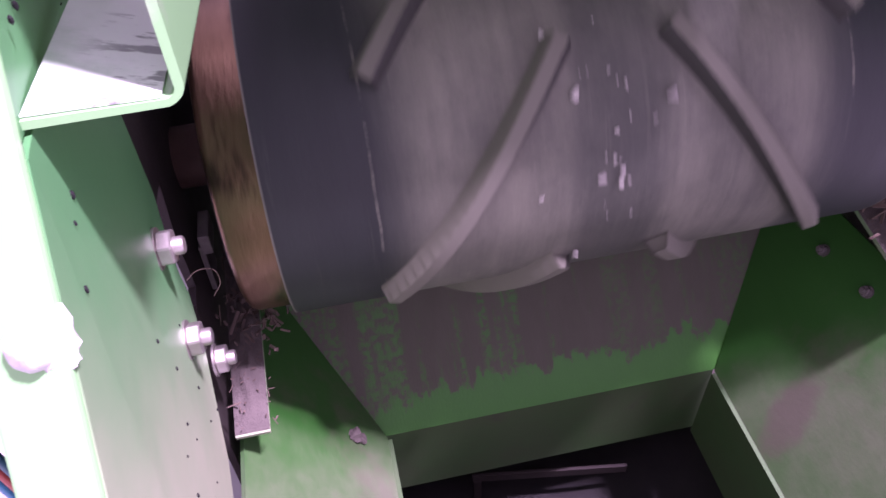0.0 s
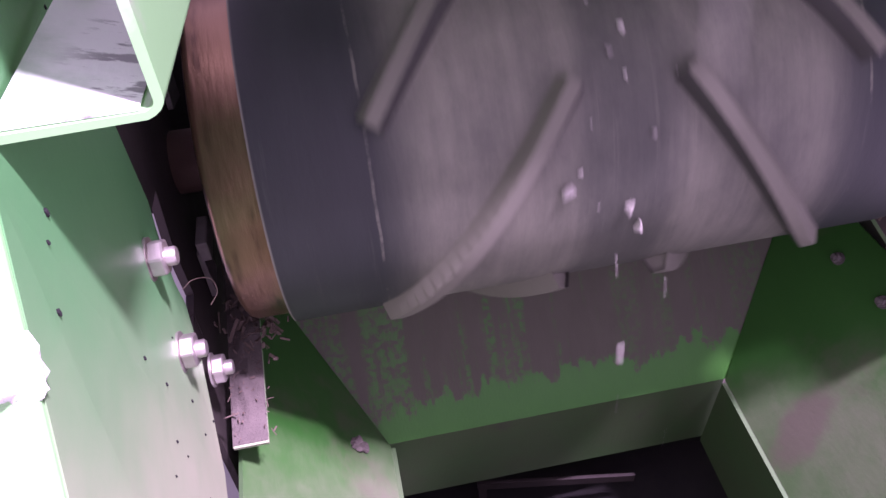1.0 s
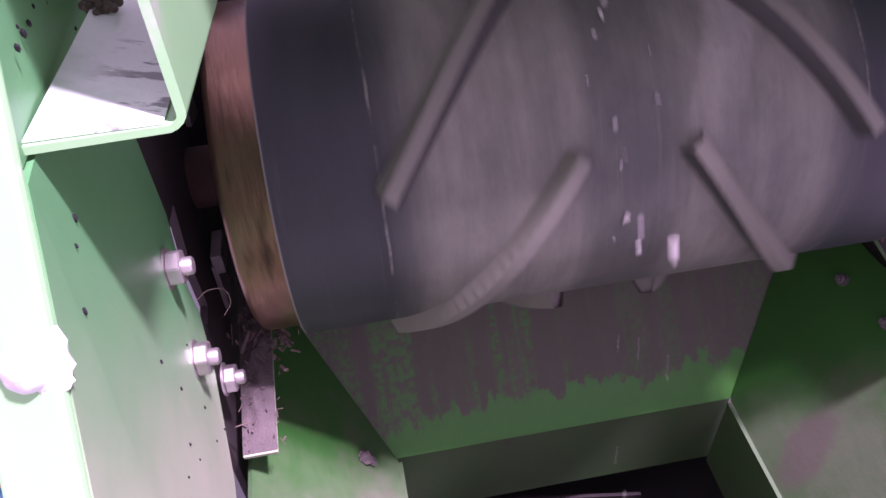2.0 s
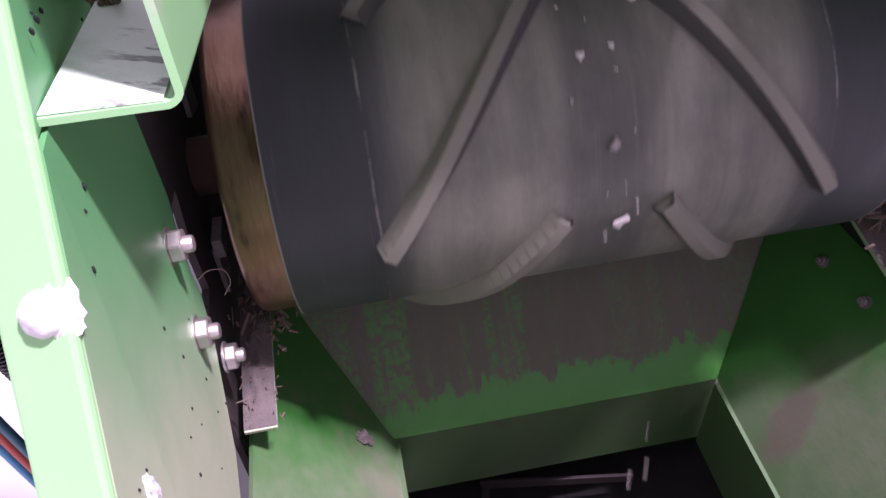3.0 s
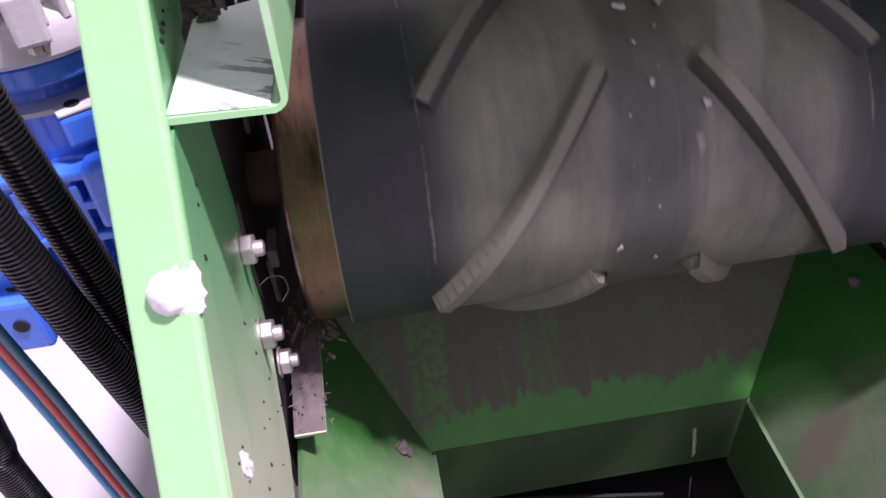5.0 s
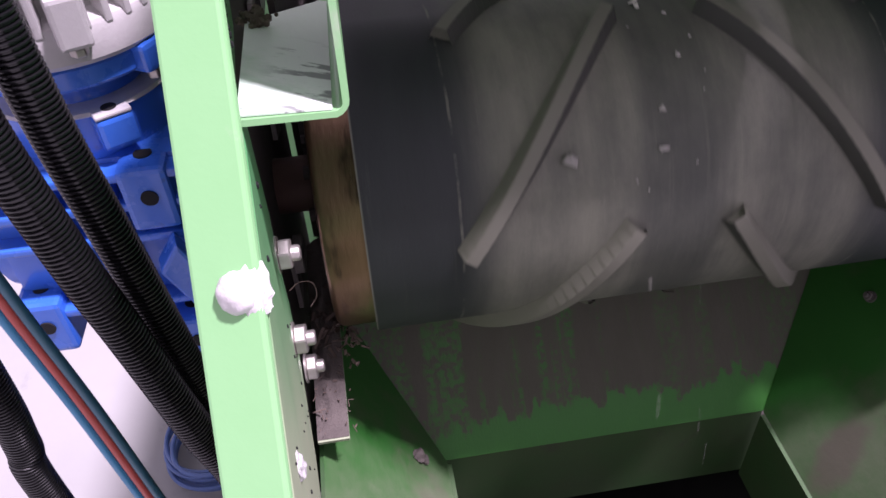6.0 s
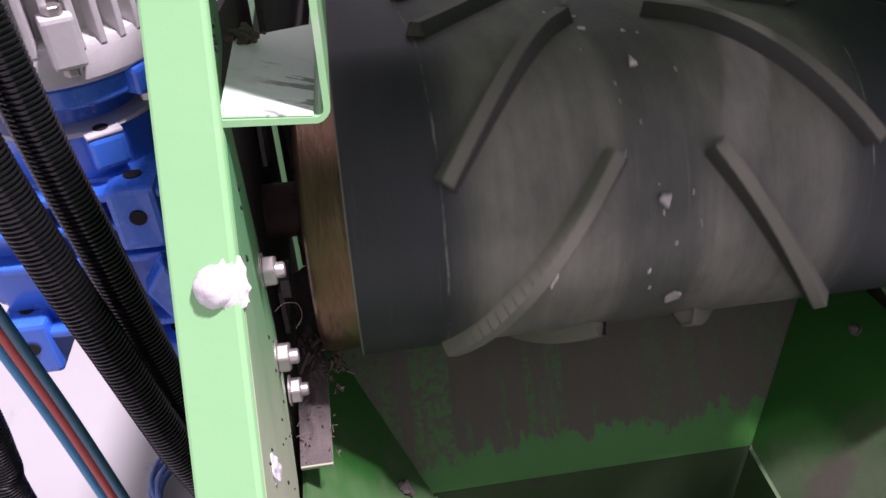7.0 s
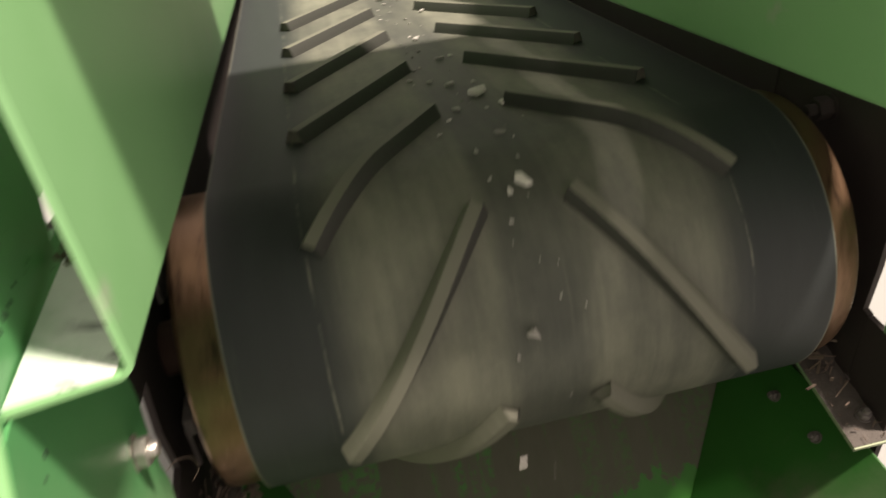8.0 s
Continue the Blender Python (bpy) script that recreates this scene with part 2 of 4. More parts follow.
TEALHOSE = material("teal_hose_plastic", (0.02, 0.10, 0.15), 0.35, second=(0.03, 0.13, 0.19), scale=30, amount=0.8)
REDHOSE = material("red_hose_plastic", (0.42, 0.06, 0.05), 0.35, second=(0.48, 0.09, 0.07), scale=30, amount=0.8)
CABLE = material("blue_cable_sheath", (0.06, 0.12, 0.30), 0.4, second=(0.08, 0.15, 0.35), scale=30, amount=0.8)
CONCRETE = material("pale_concrete", (0.28, 0.285, 0.275), 0.75, second=(0.34, 0.345, 0.335), scale=2.2, amount=0.6, bump=0.15, bump_scale=90,
                    third=(0.22, 0.222, 0.215), third_scale=5, third_at=0.62)
FLAKE = material("pale_plastic_flake", (0.34, 0.33, 0.30), 0.7, second=(0.60, 0.58, 0.54), scale=120, amount=0.8, bump=0.3, random_value=0.45)
TWIG = material("brown_shredded_fibre", (0.06, 0.042, 0.033), 0.9, second=(0.16, 0.12, 0.095), scale=150, amount=0.8, random_value=0.4)


def film_mask(xyz, noise_at, maths, step):
    """White dried film with grey smears wiped through it, thin at the front outer corner. Extra white towards the bend
    and the back paints in the light there.
    """
    lean = maths("ADD", xyz[0], maths("MULTIPLY", xyz[1], 0.5))
    lean = maths("ADD", lean, maths("MULTIPLY", maths("SUBTRACT", noise_at(30), 0.5), 0.08))
    return step(lean, -0.500, -0.450)


def smear_mask(xyz, noise_at, maths, step):
    near = maths("SUBTRACT", 1.0, step(xyz[1], -0.22, -0.16))
    right = step(xyz[0], -0.350, -0.325)
    return maths("MULTIPLY", maths("MULTIPLY", step(noise_at(34, (0.45, 1.5, 1)), 0.53, 0.58), near), maths("MULTIPLY", right, 0.9))


WASHED = masked("dried_film_painted_bright", ((0.44, 0.60, 0.46), (0.55, 0.68, 0.56)), ((0.84, 0.85, 0.84), (0.90, 0.90, 0.89)), 0.35, 0.5, film_mask, 0.2, 120, ((0.20, 0.20, 0.20), smear_mask))


SKINS = {}


def skin_x(name, y, z):
    """The x of a kept plate's inner face at y, z; None beside it."""
    best = None
    for p, q, r in SKINS[name]:
        d = (q.y - p.y) * (r.z - p.z) - (r.y - p.y) * (q.z - p.z)
        if abs(d) < 1e-9:
            continue
        u = ((y - p.y) * (r.z - p.z) - (r.y - p.y) * (z - p.z)) / d
        v = ((q.y - p.y) * (z - p.z) - (y - p.y) * (q.z - p.z)) / d
        if u >= 0 and v >= 0 and u + v <= 1:
            x = p.x + u * (q.x - p.x) + v * (r.x - p.x)
            best = x if best is None else max(best, x)
    return best


# ------------------------------------------------------------------ mesh helpers
def empty(name, label, category, group="", kind=""):
    return tagged(new(name), label, category, group, kind)


def part(name, bm, mat, parent=None, label="", smooth=False, keep_normals=False):
    if not keep_normals:
        bmesh.ops.recalc_face_normals(bm, faces=bm.faces)
    me = bpy.data.meshes.new(name)
    bm.to_mesh(me)
    bm.free()
    me.materials.append(mat)
    if smooth:
        for p in me.polygons:
            p.use_smooth = True
        me.set_sharp_from_angle(angle=radians(38))
    ob = new(name, me)
    if parent:
        ob.parent = parent
    if label:
        tagged(ob, label)
    return ob


def bevel(bm, w, seg=2):
    if w > 0:
        es = [e for e in bm.edges if len(e.link_faces) == 2 and e.calc_face_angle(0) > radians(25)]
        bmesh.ops.bevel(bm, geom=es, offset=w, segments=seg, affect="EDGES", profile=0.6, clamp_overlap=True)
    return bm


def box(x0, x1, y0, y1, z0, z1, w=0.0, bm=None):
    b = bmesh.new()
    bmesh.ops.create_cube(b, size=1)
    bmesh.ops.transform(b, matrix=Matrix.Translation(((x0 + x1) / 2, (y0 + y1) / 2, (z0 + z1) / 2)) @ Matrix.Diagonal((x1 - x0, y1 - y0, z1 - z0, 1)), verts=b.verts)
    bevel(b, w)
    return join(bm, b)


def join(bm, other):
    if bm is None:
        return other
    me = bpy.data.meshes.new("tmp")
    other.to_mesh(me)
    other.free()
    bm.from_mesh(me)
    bpy.data.meshes.remove(me)
    return bm


def slab(corners, thick, w=0.0, bm=None):
    """A sheet: the polygon of corners, made thick against its normal."""
    b = bmesh.new()
    c = [Vector(p) for p in corners]
    n = (c[1] - c[0]).cross(c[2] - c[0]).normalized()
    top = [b.verts.new(p) for p in c]
    low = [b.verts.new(p - n * thick) for p in c]
    b.faces.new(top)
    b.faces.new(low[::-1])
    k = len(c)
    for i in range(k):
        b.faces.new((top[i], low[i], low[(i + 1) % k], top[(i + 1) % k]))
    bmesh.ops.recalc_face_normals(b, faces=b.faces)
    bevel(b, w)
    return join(bm, b)


def lathe(profile, axis_pose, seg=48, bm=None, closed=True):
    """Profile of (radius, along) turned about the local z axis."""
    b = bmesh.new()
    rings = []
    for r, a in profile:
        rings.append([b.verts.new((r * math.cos(2 * math.pi * i / seg), r * math.sin(2 * math.pi * i / seg), a)) for i in range(seg)] if r > 1e-6 else [b.verts.new((0, 0, a))])
    for p, q in zip(rings, rings[1:]):
        for i in range(seg):
            j = (i + 1) % seg
            if len(p) == 1:
                b.faces.new((p[0], q[i], q[j]))
            elif len(q) == 1:
                b.faces.new((p[i], q[0], p[j]))
            else:
                b.faces.new((p[i], q[i], q[j], p[j]))
    bmesh.ops.transform(b, matrix=axis_pose, verts=b.verts)
    return join(bm, b)


def prism(n, radius, length, m, w=0.0, bm=None):
    b = bmesh.new()
    bmesh.ops.create_cone(b, cap_ends=True, segments=n, radius1=radius, radius2=radius, depth=length)
    bmesh.ops.transform(b, matrix=m @ Matrix.Translation((0, 0, length / 2)), verts=b.verts)
    bevel(b, w, 1)
    return join(bm, b)


def smooth_path(points, n):
    """Catmull-Rom through the points, at n even steps of its length."""
    p = [Vector(q) for q in points]
    p = [2 * p[0] - p[1]] + p + [2 * p[-1] - p[-2]]
    fine = []
    for i in range(1, len(p) - 2):
        for k in range(40):
            u = k / 40
            fine.append(0.5 * ((2 * p[i]) + (p[i + 1] - p[i - 1]) * u + (2 * p[i - 1] - 5 * p[i] + 4 * p[i + 1] - p[i + 2]) * u * u
                               + (3 * p[i] - p[i - 1] - 3 * p[i + 1] + p[i + 2]) * u ** 3))
    fine.append(p[-2])
    acc = [0.0]
    for a, b in zip(fine, fine[1:]):
        acc.append(acc[-1] + (b - a).length)
    out, j = [], 0
    for k in range(n):
        d = acc[-1] * k / (n - 1)
        while j < len(acc) - 2 and acc[j + 1] < d:
            j += 1
        f = (d - acc[j]) / max(1e-9, acc[j + 1] - acc[j])
        out.append(fine[j].lerp(fine[j + 1], f))
    return out, acc[-1]


def tube(points, radii, seg=12, bm=None):
    """A tube along the points, with its own radius at each."""
    b = bmesh.new()
    rings, up = [], Vector((0.3, 0.2, 1)).normalized()
    for i, p in enumerate(points):
        t = (points[min(i + 1, len(points) - 1)] - points[max(i - 1, 0)]).normalized()
        up = (up - t * up.dot(t)).normalized()
        side = t.cross(up)
        rings.append([b.verts.new(p + radii[i] * (math.cos(2 * math.pi * k / seg) * up + math.sin(2 * math.pi * k / seg) * side)) for k in range(seg)])
    for p, q in zip(rings, rings[1:]):
        for k in range(seg):
            b.faces.new((p[k], p[(k + 1) % seg], q[(k + 1) % seg], q[k]))
    b.faces.new(rings[0])
    b.faces.new(rings[-1][::-1])
    return join(bm, b)


def hose(points, radius, n=80, seg=12):
    pts, _ = smooth_path(points, n)
    return tube(pts, [radius] * n, seg)


def corrugated(points, radius, rib=0.0040, depth=0.0022, seg=16):
    _, length = smooth_path(points, 10)
    ribs = int(length / rib)
    n = ribs * 4 + 1
    pts, _ = smooth_path(points, n)
    wave = (0.0, 1.0, 1.0, 0.0)
    return tube(pts, [radius - depth + depth * wave[i % 4] for i in range(n)], seg)


AXIS_X = Matrix.Rotation(radians(90), 4, "Y")      # local z becomes world x


# ------------------------------------------------------------------ the belt's path
def on_belt(s, lift=0.0):
    """(y, z) and the turn about x of the place s metres along the belt from the head drum's top; s grows in the way the belt runs."""
    if s < 0:
        y, z, a = YC + (R + lift) * math.sin(ALPHA) - s * math.cos(ALPHA), ZC + (R + lift) * math.cos(ALPHA) + s * math.sin(ALPHA), 0.0
    elif s < math.pi * R:
        a = s / R
        y, z = YC + (R + lift) * math.sin(ALPHA - a), ZC + (R + lift) * math.cos(ALPHA - a)
    else:
        d, a = s - math.pi * R, math.pi
        y, z = YC - (R + lift) * math.sin(ALPHA) + d * math.cos(ALPHA), ZC - (R + lift) * math.cos(ALPHA) - d * math.sin(ALPHA)
    return y, z, a


def belt_pose(x, s, lift=0.0, spin=0.0):
    """Local x across, local y against the run, local z out of the belt."""
    y, z, a = on_belt(s, lift)
    return Matrix.Translation((x, y, z)) @ Matrix.Rotation(a - ALPHA, 4, "X") @ Matrix.Rotation(spin, 4, "Z")


# run of the belt: seconds, chevrons gone by
TRAVEL = [(0.0, 0.620), (0.1, 0.88), (0.2, 1.17), (0.3, 1.53), (0.4, 1.85), (0.5, 2.15), (0.6, 2.50), (0.8, 3.14), (1.0, 3.76), (1.5, 5.32), (2.0, 6.96), (2.2, 7.56), (2.6, 8.46),
          (3.0, 9.30), (3.3, 9.84), (3.4, 10.03), (3.5, 10.18), (3.6, 10.34), (3.8, 10.68), (4.0, 11.05), (4.5, 11.76), (4.7, 12.10),
          (5.2, 12.93), (5.8, 13.92), (6.0, 14.22), (6.5, 14.97), (7.0, 15.80), (7.4, 16.46), (7.5, 16.56), (7.8, 17.11), (8.0, 17.45)]


def gone(t):
    for (a, p), (b, q) in zip(TRAVEL, TRAVEL[1:]):
        if t <= b:
            return PITCH * (p + (q - p) * (t - a) / (b - a))
    return PITCH * TRAVEL[-1][1]


# ------------------------------------------------------------------ the ground
def build_floor():
    b = bmesh.new()
    bmesh.ops.create_grid(b, x_segments=4, y_segments=4, size=40)
    ob = part("floor", b, CONCRETE, keep_normals=True)
    tagged(ob, "pale smooth concrete hall floor", "floor", kind="structure")


# ------------------------------------------------------------------ conveyor
def build_conveyor():
    conv = empty("belt_conveyor", "rubber belt conveyor with raised chevron cleats over a rusty head drum", "conveyor")
    # belt sheet, a band round both drums
    b = bmesh.new()
    ss = [-RUN + RUN * (i / 40) for i in range(40)] + [math.pi * R * i / 60 for i in range(61)] + [math.pi * R + RUN * (i + 1) / 40 for i in range(40)]
    xs = [XB - HALF + 2 * HALF * i / 8 for i in range(9)]
    tail_s = []
    for i in range(1, 24):
        tail_s.append(math.pi * i / 24)
    prof = []
    for s in ss:
        y, z, a = on_belt(s)
        prof.append((y, z, Vector((0, math.sin(ALPHA - a), math.cos(ALPHA - a)))))
    ty, tz = YC + RUN * math.cos(ALPHA), ZC - RUN * math.sin(ALPHA)
    for a in tail_s:
        q = ALPHA - math.pi - a
        prof.append((ty + R * math.sin(q), tz + R * math.cos(q), Vector((0, math.sin(q), math.cos(q)))))
    n = len(prof)
    out = [[b.verts.new((x, y, z)) for x in xs] for y, z, _ in prof]
    inn = [[b.verts.new(Vector((x, y, z)) - 0.009 * nn) for x in xs] for y, z, nn in prof]
    for i in range(n):
        j = (i + 1) % n
        for k in range(8):
            b.faces.new((out[i][k], out[i][k + 1], out[j][k + 1], out[j][k]))
            b.faces.new((inn[i][k], inn[j][k], inn[j][k + 1], inn[i][k + 1]))
        b.faces.new((out[i][0], out[j][0], inn[j][0], inn[i][0]))
        b.faces.new((out[i][8], inn[i][8], inn[j][8], out[j][8]))
    part("belt", b, RUBBER, conv, "worn black rubber belt with pale dust", smooth=True)
    # tail drum
    part("tail_drum", lathe([(0, XB - 0.36), (R - 0.010, XB - 0.36), (R - 0.010, XB + 0.36), (0, XB + 0.36)], Matrix.Translation((0, ty, tz)) @ AXIS_X, 48), RUST, conv, smooth=True)
    # head drum, made about its own axis
    drum = part("head_drum", lathe([(0.150, -0.344), (R - 0.016, -0.347), (R - 0.012, -0.345), (R - 0.0095, -0.340), (R - 0.0095, 0.373), (R - 0.012, 0.379), (0.150, 0.377)],
                                   AXIS_X, 96), RUST, conv, "rusty steel head drum rim with polished streaks", smooth=True)
    part("end_disc", lathe([(0.0, -0.330), (0.150, -0.330), (0.150, -0.343), (0.156, -0.343), (0.156, -0.322), (0.0, -0.322)], AXIS_X, 64), DARKSTEEL, drum, smooth=True)
    part("end_disc", lathe([(0.0, 0.353), (0.150, 0.353), (0.150, 0.377), (0.156, 0.377), (0.156, 0.345), (0.0, 0.345)], AXIS_X, 64), DARKSTEEL, drum, smooth=True)
    part("shaft", lathe([(0, -0.47), (0.030, -0.47), (0.033, -0.466), (0.033, 0.496), (0.030, 0.50), (0, 0.50)], AXIS_X, 32), SHAFT, drum, smooth=True)
    hub = lathe([(0.033, -0.352), (0.060, -0.352), (0.064, -0.346), (0.064, -0.328), (0.033, -0.328)], AXIS_X, 32)
    for i in range(6):
        a = i * math.pi / 3
        prism(6, 0.008, 0.010, AXIS_X @ Matrix.Translation((0.050 * math.cos(a), 0.050 * math.sin(a), -0.362)), 0, hub)
    part("hub", hub, DARKSTEEL, drum, smooth=True)
    drum.matrix_basis = Matrix.Translation((0, YC, ZC))
    moving = [("drum", drum, 0, 0)]
    # chevron cleats, each arm in short rigid pieces
    PIECES, X0, X1, W, H, ALONG = 22, 0.047, 0.230, 0.0140, 0.017, 0.255
    across = 0.024

    def arm_mesh(side, i):
        """Piece i of an arm. It lies at its own middle; local y is against the run."""
        u0, u1 = i / PIECES, (i + 1) / PIECES
        xm, sm = X0 + (X1 - X0) * (u0 + u1) / 2, ALONG * (u0 + u1) / 2
        dx, ds = X1 - X0, ALONG
        length = math.hypot(dx, ds)
        tx, ty_ = dx / length, -ds / length
        nx, ny = -ty_, tx
        b = bmesh.new()
        half = length / PIECES / 2
        e0, e1 = half + 0.0016, half + 0.0016
        ends = []
        # the surface ends at the joint; a lip beyond it dips under the neighbour's skin
        rings = ([] if i == 0 else [(-e0, 0, 0.98), (-half, 0, 1.0)]) + [(-half, -1, 1.0), (0.0, 0, 1.0), (half, 1, 1.0)] + ([] if i == PIECES - 1 else [(half, 0, 1.0), (e1, 0, 0.98)])
        for e, sign, dip in rings:
            first, last = sign < 0 and i == 0, sign > 0 and i == PIECES - 1
            ring = []
            for w, h in ((-W * 1.05, -0.003), (-W * 0.88, H * 0.22), (-W * 0.56, H * 0.93), (-W * 0.48, H), (W * 0.44, H), (W * 0.52, H * 0.93), (W * 0.88, H * 0.22), (W * 1.05, -0.003)):
                ee = e
                if first or last:
                    ee = e - sign * (0.010 * max(h, 0) / H + 0.012 * (abs(w) / W) ** 2)
                w, h = w * dip, h * dip
                ring.append(b.verts.new((side * (tx * ee + nx * w), ty_ * ee + ny * w, h - (ee * ty_ + ny * w) ** 2 / (2 * R))))
            ends.append(ring)
        k = len(ends[0])
        for (near, far), (r0, r1) in zip(zip(ends, ends[1:]), zip(rings, rings[1:])):
            if r0[0] == r1[0]:
                continue
            # the first flank gets the dark rubber as painted shade
            for q in range(k - 1):
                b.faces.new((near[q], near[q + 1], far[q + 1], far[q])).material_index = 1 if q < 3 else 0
        if i == 0:
            b.faces.new(ends[0])
        if i == PIECES - 1:
            b.faces.new(ends[-1][::-1])
        b.normal_update()
        tops = [face for face in b.faces if abs(face.normal.z) > 0.9 and face.calc_center_median().z > 0]
        if sum(face.normal.z for face in tops) < 0:
            bmesh.ops.reverse_faces(b, faces=b.faces)
        me = bpy.data.meshes.new("cleat")
        b.to_mesh(me)
        b.free()
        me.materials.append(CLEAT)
        me.materials.append(SHADED_FLANK)
        for p in me.polygons:
            p.use_smooth = True
        me.set_sharp_from_angle(angle=radians(34))
        return me, side * xm + across, sm

    arms = [arm_mesh(side, i) for side in (-1, 1) for i in range(PIECES)]
    for c in range(-22, 3):
        for me, x, s in arms:
            ob = new("cleat", me)
            ob.parent = conv
            moving.append(("cleat", ob, x, s + c * PITCH))
    return moving


# ------------------------------------------------------------------ steel frame and chute
BAR_TOP = 1.555


def bar_y(z):
    return 0.735 * z - 1.405


def bolt(m, size=0.0145, head=0.011, shank=0.008, mat=ZINC, group="frame bolts", label="zinc-plated hex bolt with washer on the green side plate"):
    """A hex bolt standing along local z out of its plate."""
    top = empty("hex_bolt", label, "bolt", group)
    part("washer", lathe([(0, 0), (size * 1.15, 0), (size * 1.15, 0.002), (0, 0.002)], Matrix(), 20), mat, top, smooth=True)
    part("head", prism(6, size, head, Matrix.Translation((0, 0, 0.002)), 0.0012), mat, top)
    part("stud", lathe([(size * 0.5, head), (size * 0.5, head + shank), (size * 0.42, head + shank + 0.0015), (0, head + shank + 0.0015)], Matrix(), 14), mat, top, smooth=True)
    top.matrix_basis = m
    return top


def side_frame(side):
    """One side: splayed side plate, slanted front flange, skirt, ledge, bearing plate. side: -1 or 1."""
    f = empty("side_frame", "light green painted steel side plate with slanted front flange" if side < 0 else "green painted steel side plate, dusty", "machine frame", "side frames")
    f_x, b_x = -0.3505, -0.388
    if side > 0:
        f_x, b_x = 0.412, 0.430
    o = 0.006 * side
    z_front, z_back = 1.437, 1.394

    def plate_x(y, z):
        y0 = bar_y(z)
        e_x = f_x + 0.0085 * (z - 1.3)
        return e_x + (b_x - e_x) * (y - y0) / (-0.10 - y0)
    back = [(-0.075, z_back), (-0.078, 1.195), (-0.097, 1.158), (-0.105, 1.125), (-0.100, 1.090), (-0.123, 1.042), (-0.206, 0.969), (-0.319, 0.939), (-0.467, 0.738), (bar_y(0.55) + 0.06, 0.55)]
    front = [(bar_y(z), z) for z in (0.55, 0.8, 1.0, 1.2, z_front)]
    if side > 0:
        back = [(-0.075, z_back), (-0.080, 1.195), (-0.094, 1.160), (-0.098, 1.06)]
        front = [(-0.136, 1.06), (-0.136, 1.12), (-0.142, 1.25), (-0.150, z_back + 0.010)]
    b = bmesh.new()
    rim = front + back
    verts = [b.verts.new((plate_x(y, z), y, z)) for y, z in rim]
    low = [b.verts.new((plate_x(y, z) + o, y, z)) for y, z in rim]
    fa, fb = b.faces.new(verts), b.faces.new(low[::-1])
    for i in range(len(rim)):
        j = (i + 1) % len(rim)
        b.faces.new((verts[i], low[i], low[j], verts[j]))
    bmesh.ops.triangulate(b, faces=[fa, fb])
    if side < 0:
        SKINS["plate"] = [[v.co.copy() for v in face.verts] for face in b.faces if len(face.verts) == 3]
    part("side_plate", b, PLATE, f, "green side plate, dusty low down and painted shaded above, with small dark specks")
    # slanted front flange, folded outwards
    p0, p1 = [Vector((f_x + 0.0085 * (z - 1.3), bar_y(z), z)) for z in (0.5, BAR_TOP)]
    q0, q1 = [p + Vector((side * 0.94, 0.34, 0)) * 0.0368 for p in (p0, p1)]
    if side < 0:
        part("front_flange", slab([p0, q0, q1, p1], 0.007, 0.0022), GREEN, f, "bright green painted slanted flange")
    # upper gusset over the ledge
    if side < 0:
        part("gusset", slab([(-0.353, bar_y(1.437) + 0.006, 1.437), (-0.373, -0.139, 1.408), (-0.372, -0.070, BAR_TOP - 0.010), (-0.353, bar_y(BAR_TOP) + 0.012, BAR_TOP - 0.004)], 0.005, 0.001), PLATE, f, "teal-green gusset plate with black specks")
        part("top_fold", slab([(-0.340, bar_y(BAR_TOP) + 0.002, BAR_TOP), (-0.366, -0.068, BAR_TOP - 0.006), (-0.405, -0.068, BAR_TOP - 0.006), (-0.372, bar_y(BAR_TOP) + 0.006, BAR_TOP)], -0.004), GREEN, f)
    if side > 0:
        # Added plate, out of view, stops sun passing through the slot onto the chute.
        part("guard", box(0.550, 0.554, -0.125, 0.30, 1.20, 1.56, 0.001), GREEN, f, "unseen green plate added outside the bearing to block the sun")
        part("guard_arm", box(0.449, 0.5495, 0.24, 0.28, 1.28, 1.31, 0.002), GREEN, f)
    # bearing plate outside, behind the slot
    xa, xb = sorted((b_x + 0.010 * side, b_x + 0.018 * side))
    up = 0.0 if side < 0 else 0.020
    part("bearing_plate", slab([(xb, -0.060, 0.80), (xb, 0.30, 0.80), (xb, 0.30, 1.330), (xb, -0.060, 1.384), (xb, -0.060, 1.165 + up), (xb, -0.022 if side < 0 else -0.050, 1.160 + up), (xb, -0.040 if side < 0 else -0.052, 1.100 + up),
                                (xb, -0.036 if side < 0 else -0.050, 1.032 + up), (xb, -0.060, 1.030 + up)], 0.008), DARKSTEEL, f, "dark steel bearing plate")
    part("splice_plate", box(xa, xb, -0.138, -0.0605, 1.165 + up, 1.384, 0.001), DARKSTEEL, f)
    part("splice_plate", box(xa, xb, -0.138, -0.0605, 0.80, 1.029 + up, 0.001), DARKSTEEL, f)
    tilt = math.tan(ALPHA)
    part("stringer", slab([(b_x + 0.008, 0.20, 0.93), (b_x + 0.008, 0.20, 1.360), (b_x + 0.008, 5.4, 1.360 - 5.2 * tilt), (b_x + 0.008, 5.4, 0.93 - 5.2 * tilt)], 0.008), DARKSTEEL, f, "dark dusty side wall along the belt")
    if side < 0:
        # bracket irons round the shaft
        bx = b_x - 0.0015
        part("bearing_bracket", slab([(bx, 0.110, 1.155), (bx, 0.158, 1.140), (bx, 0.170, 1.310), (bx, 0.138, 1.310)], 0.006, 0.001), IRON, f, "dull grey bracket iron above the shaft")
        part("bearing_bracket", box(bx, bx + 0.012, 0.000, 0.042, 1.040, 1.066, 0.002), IRON, f, "dull grey bracket iron below the shaft")
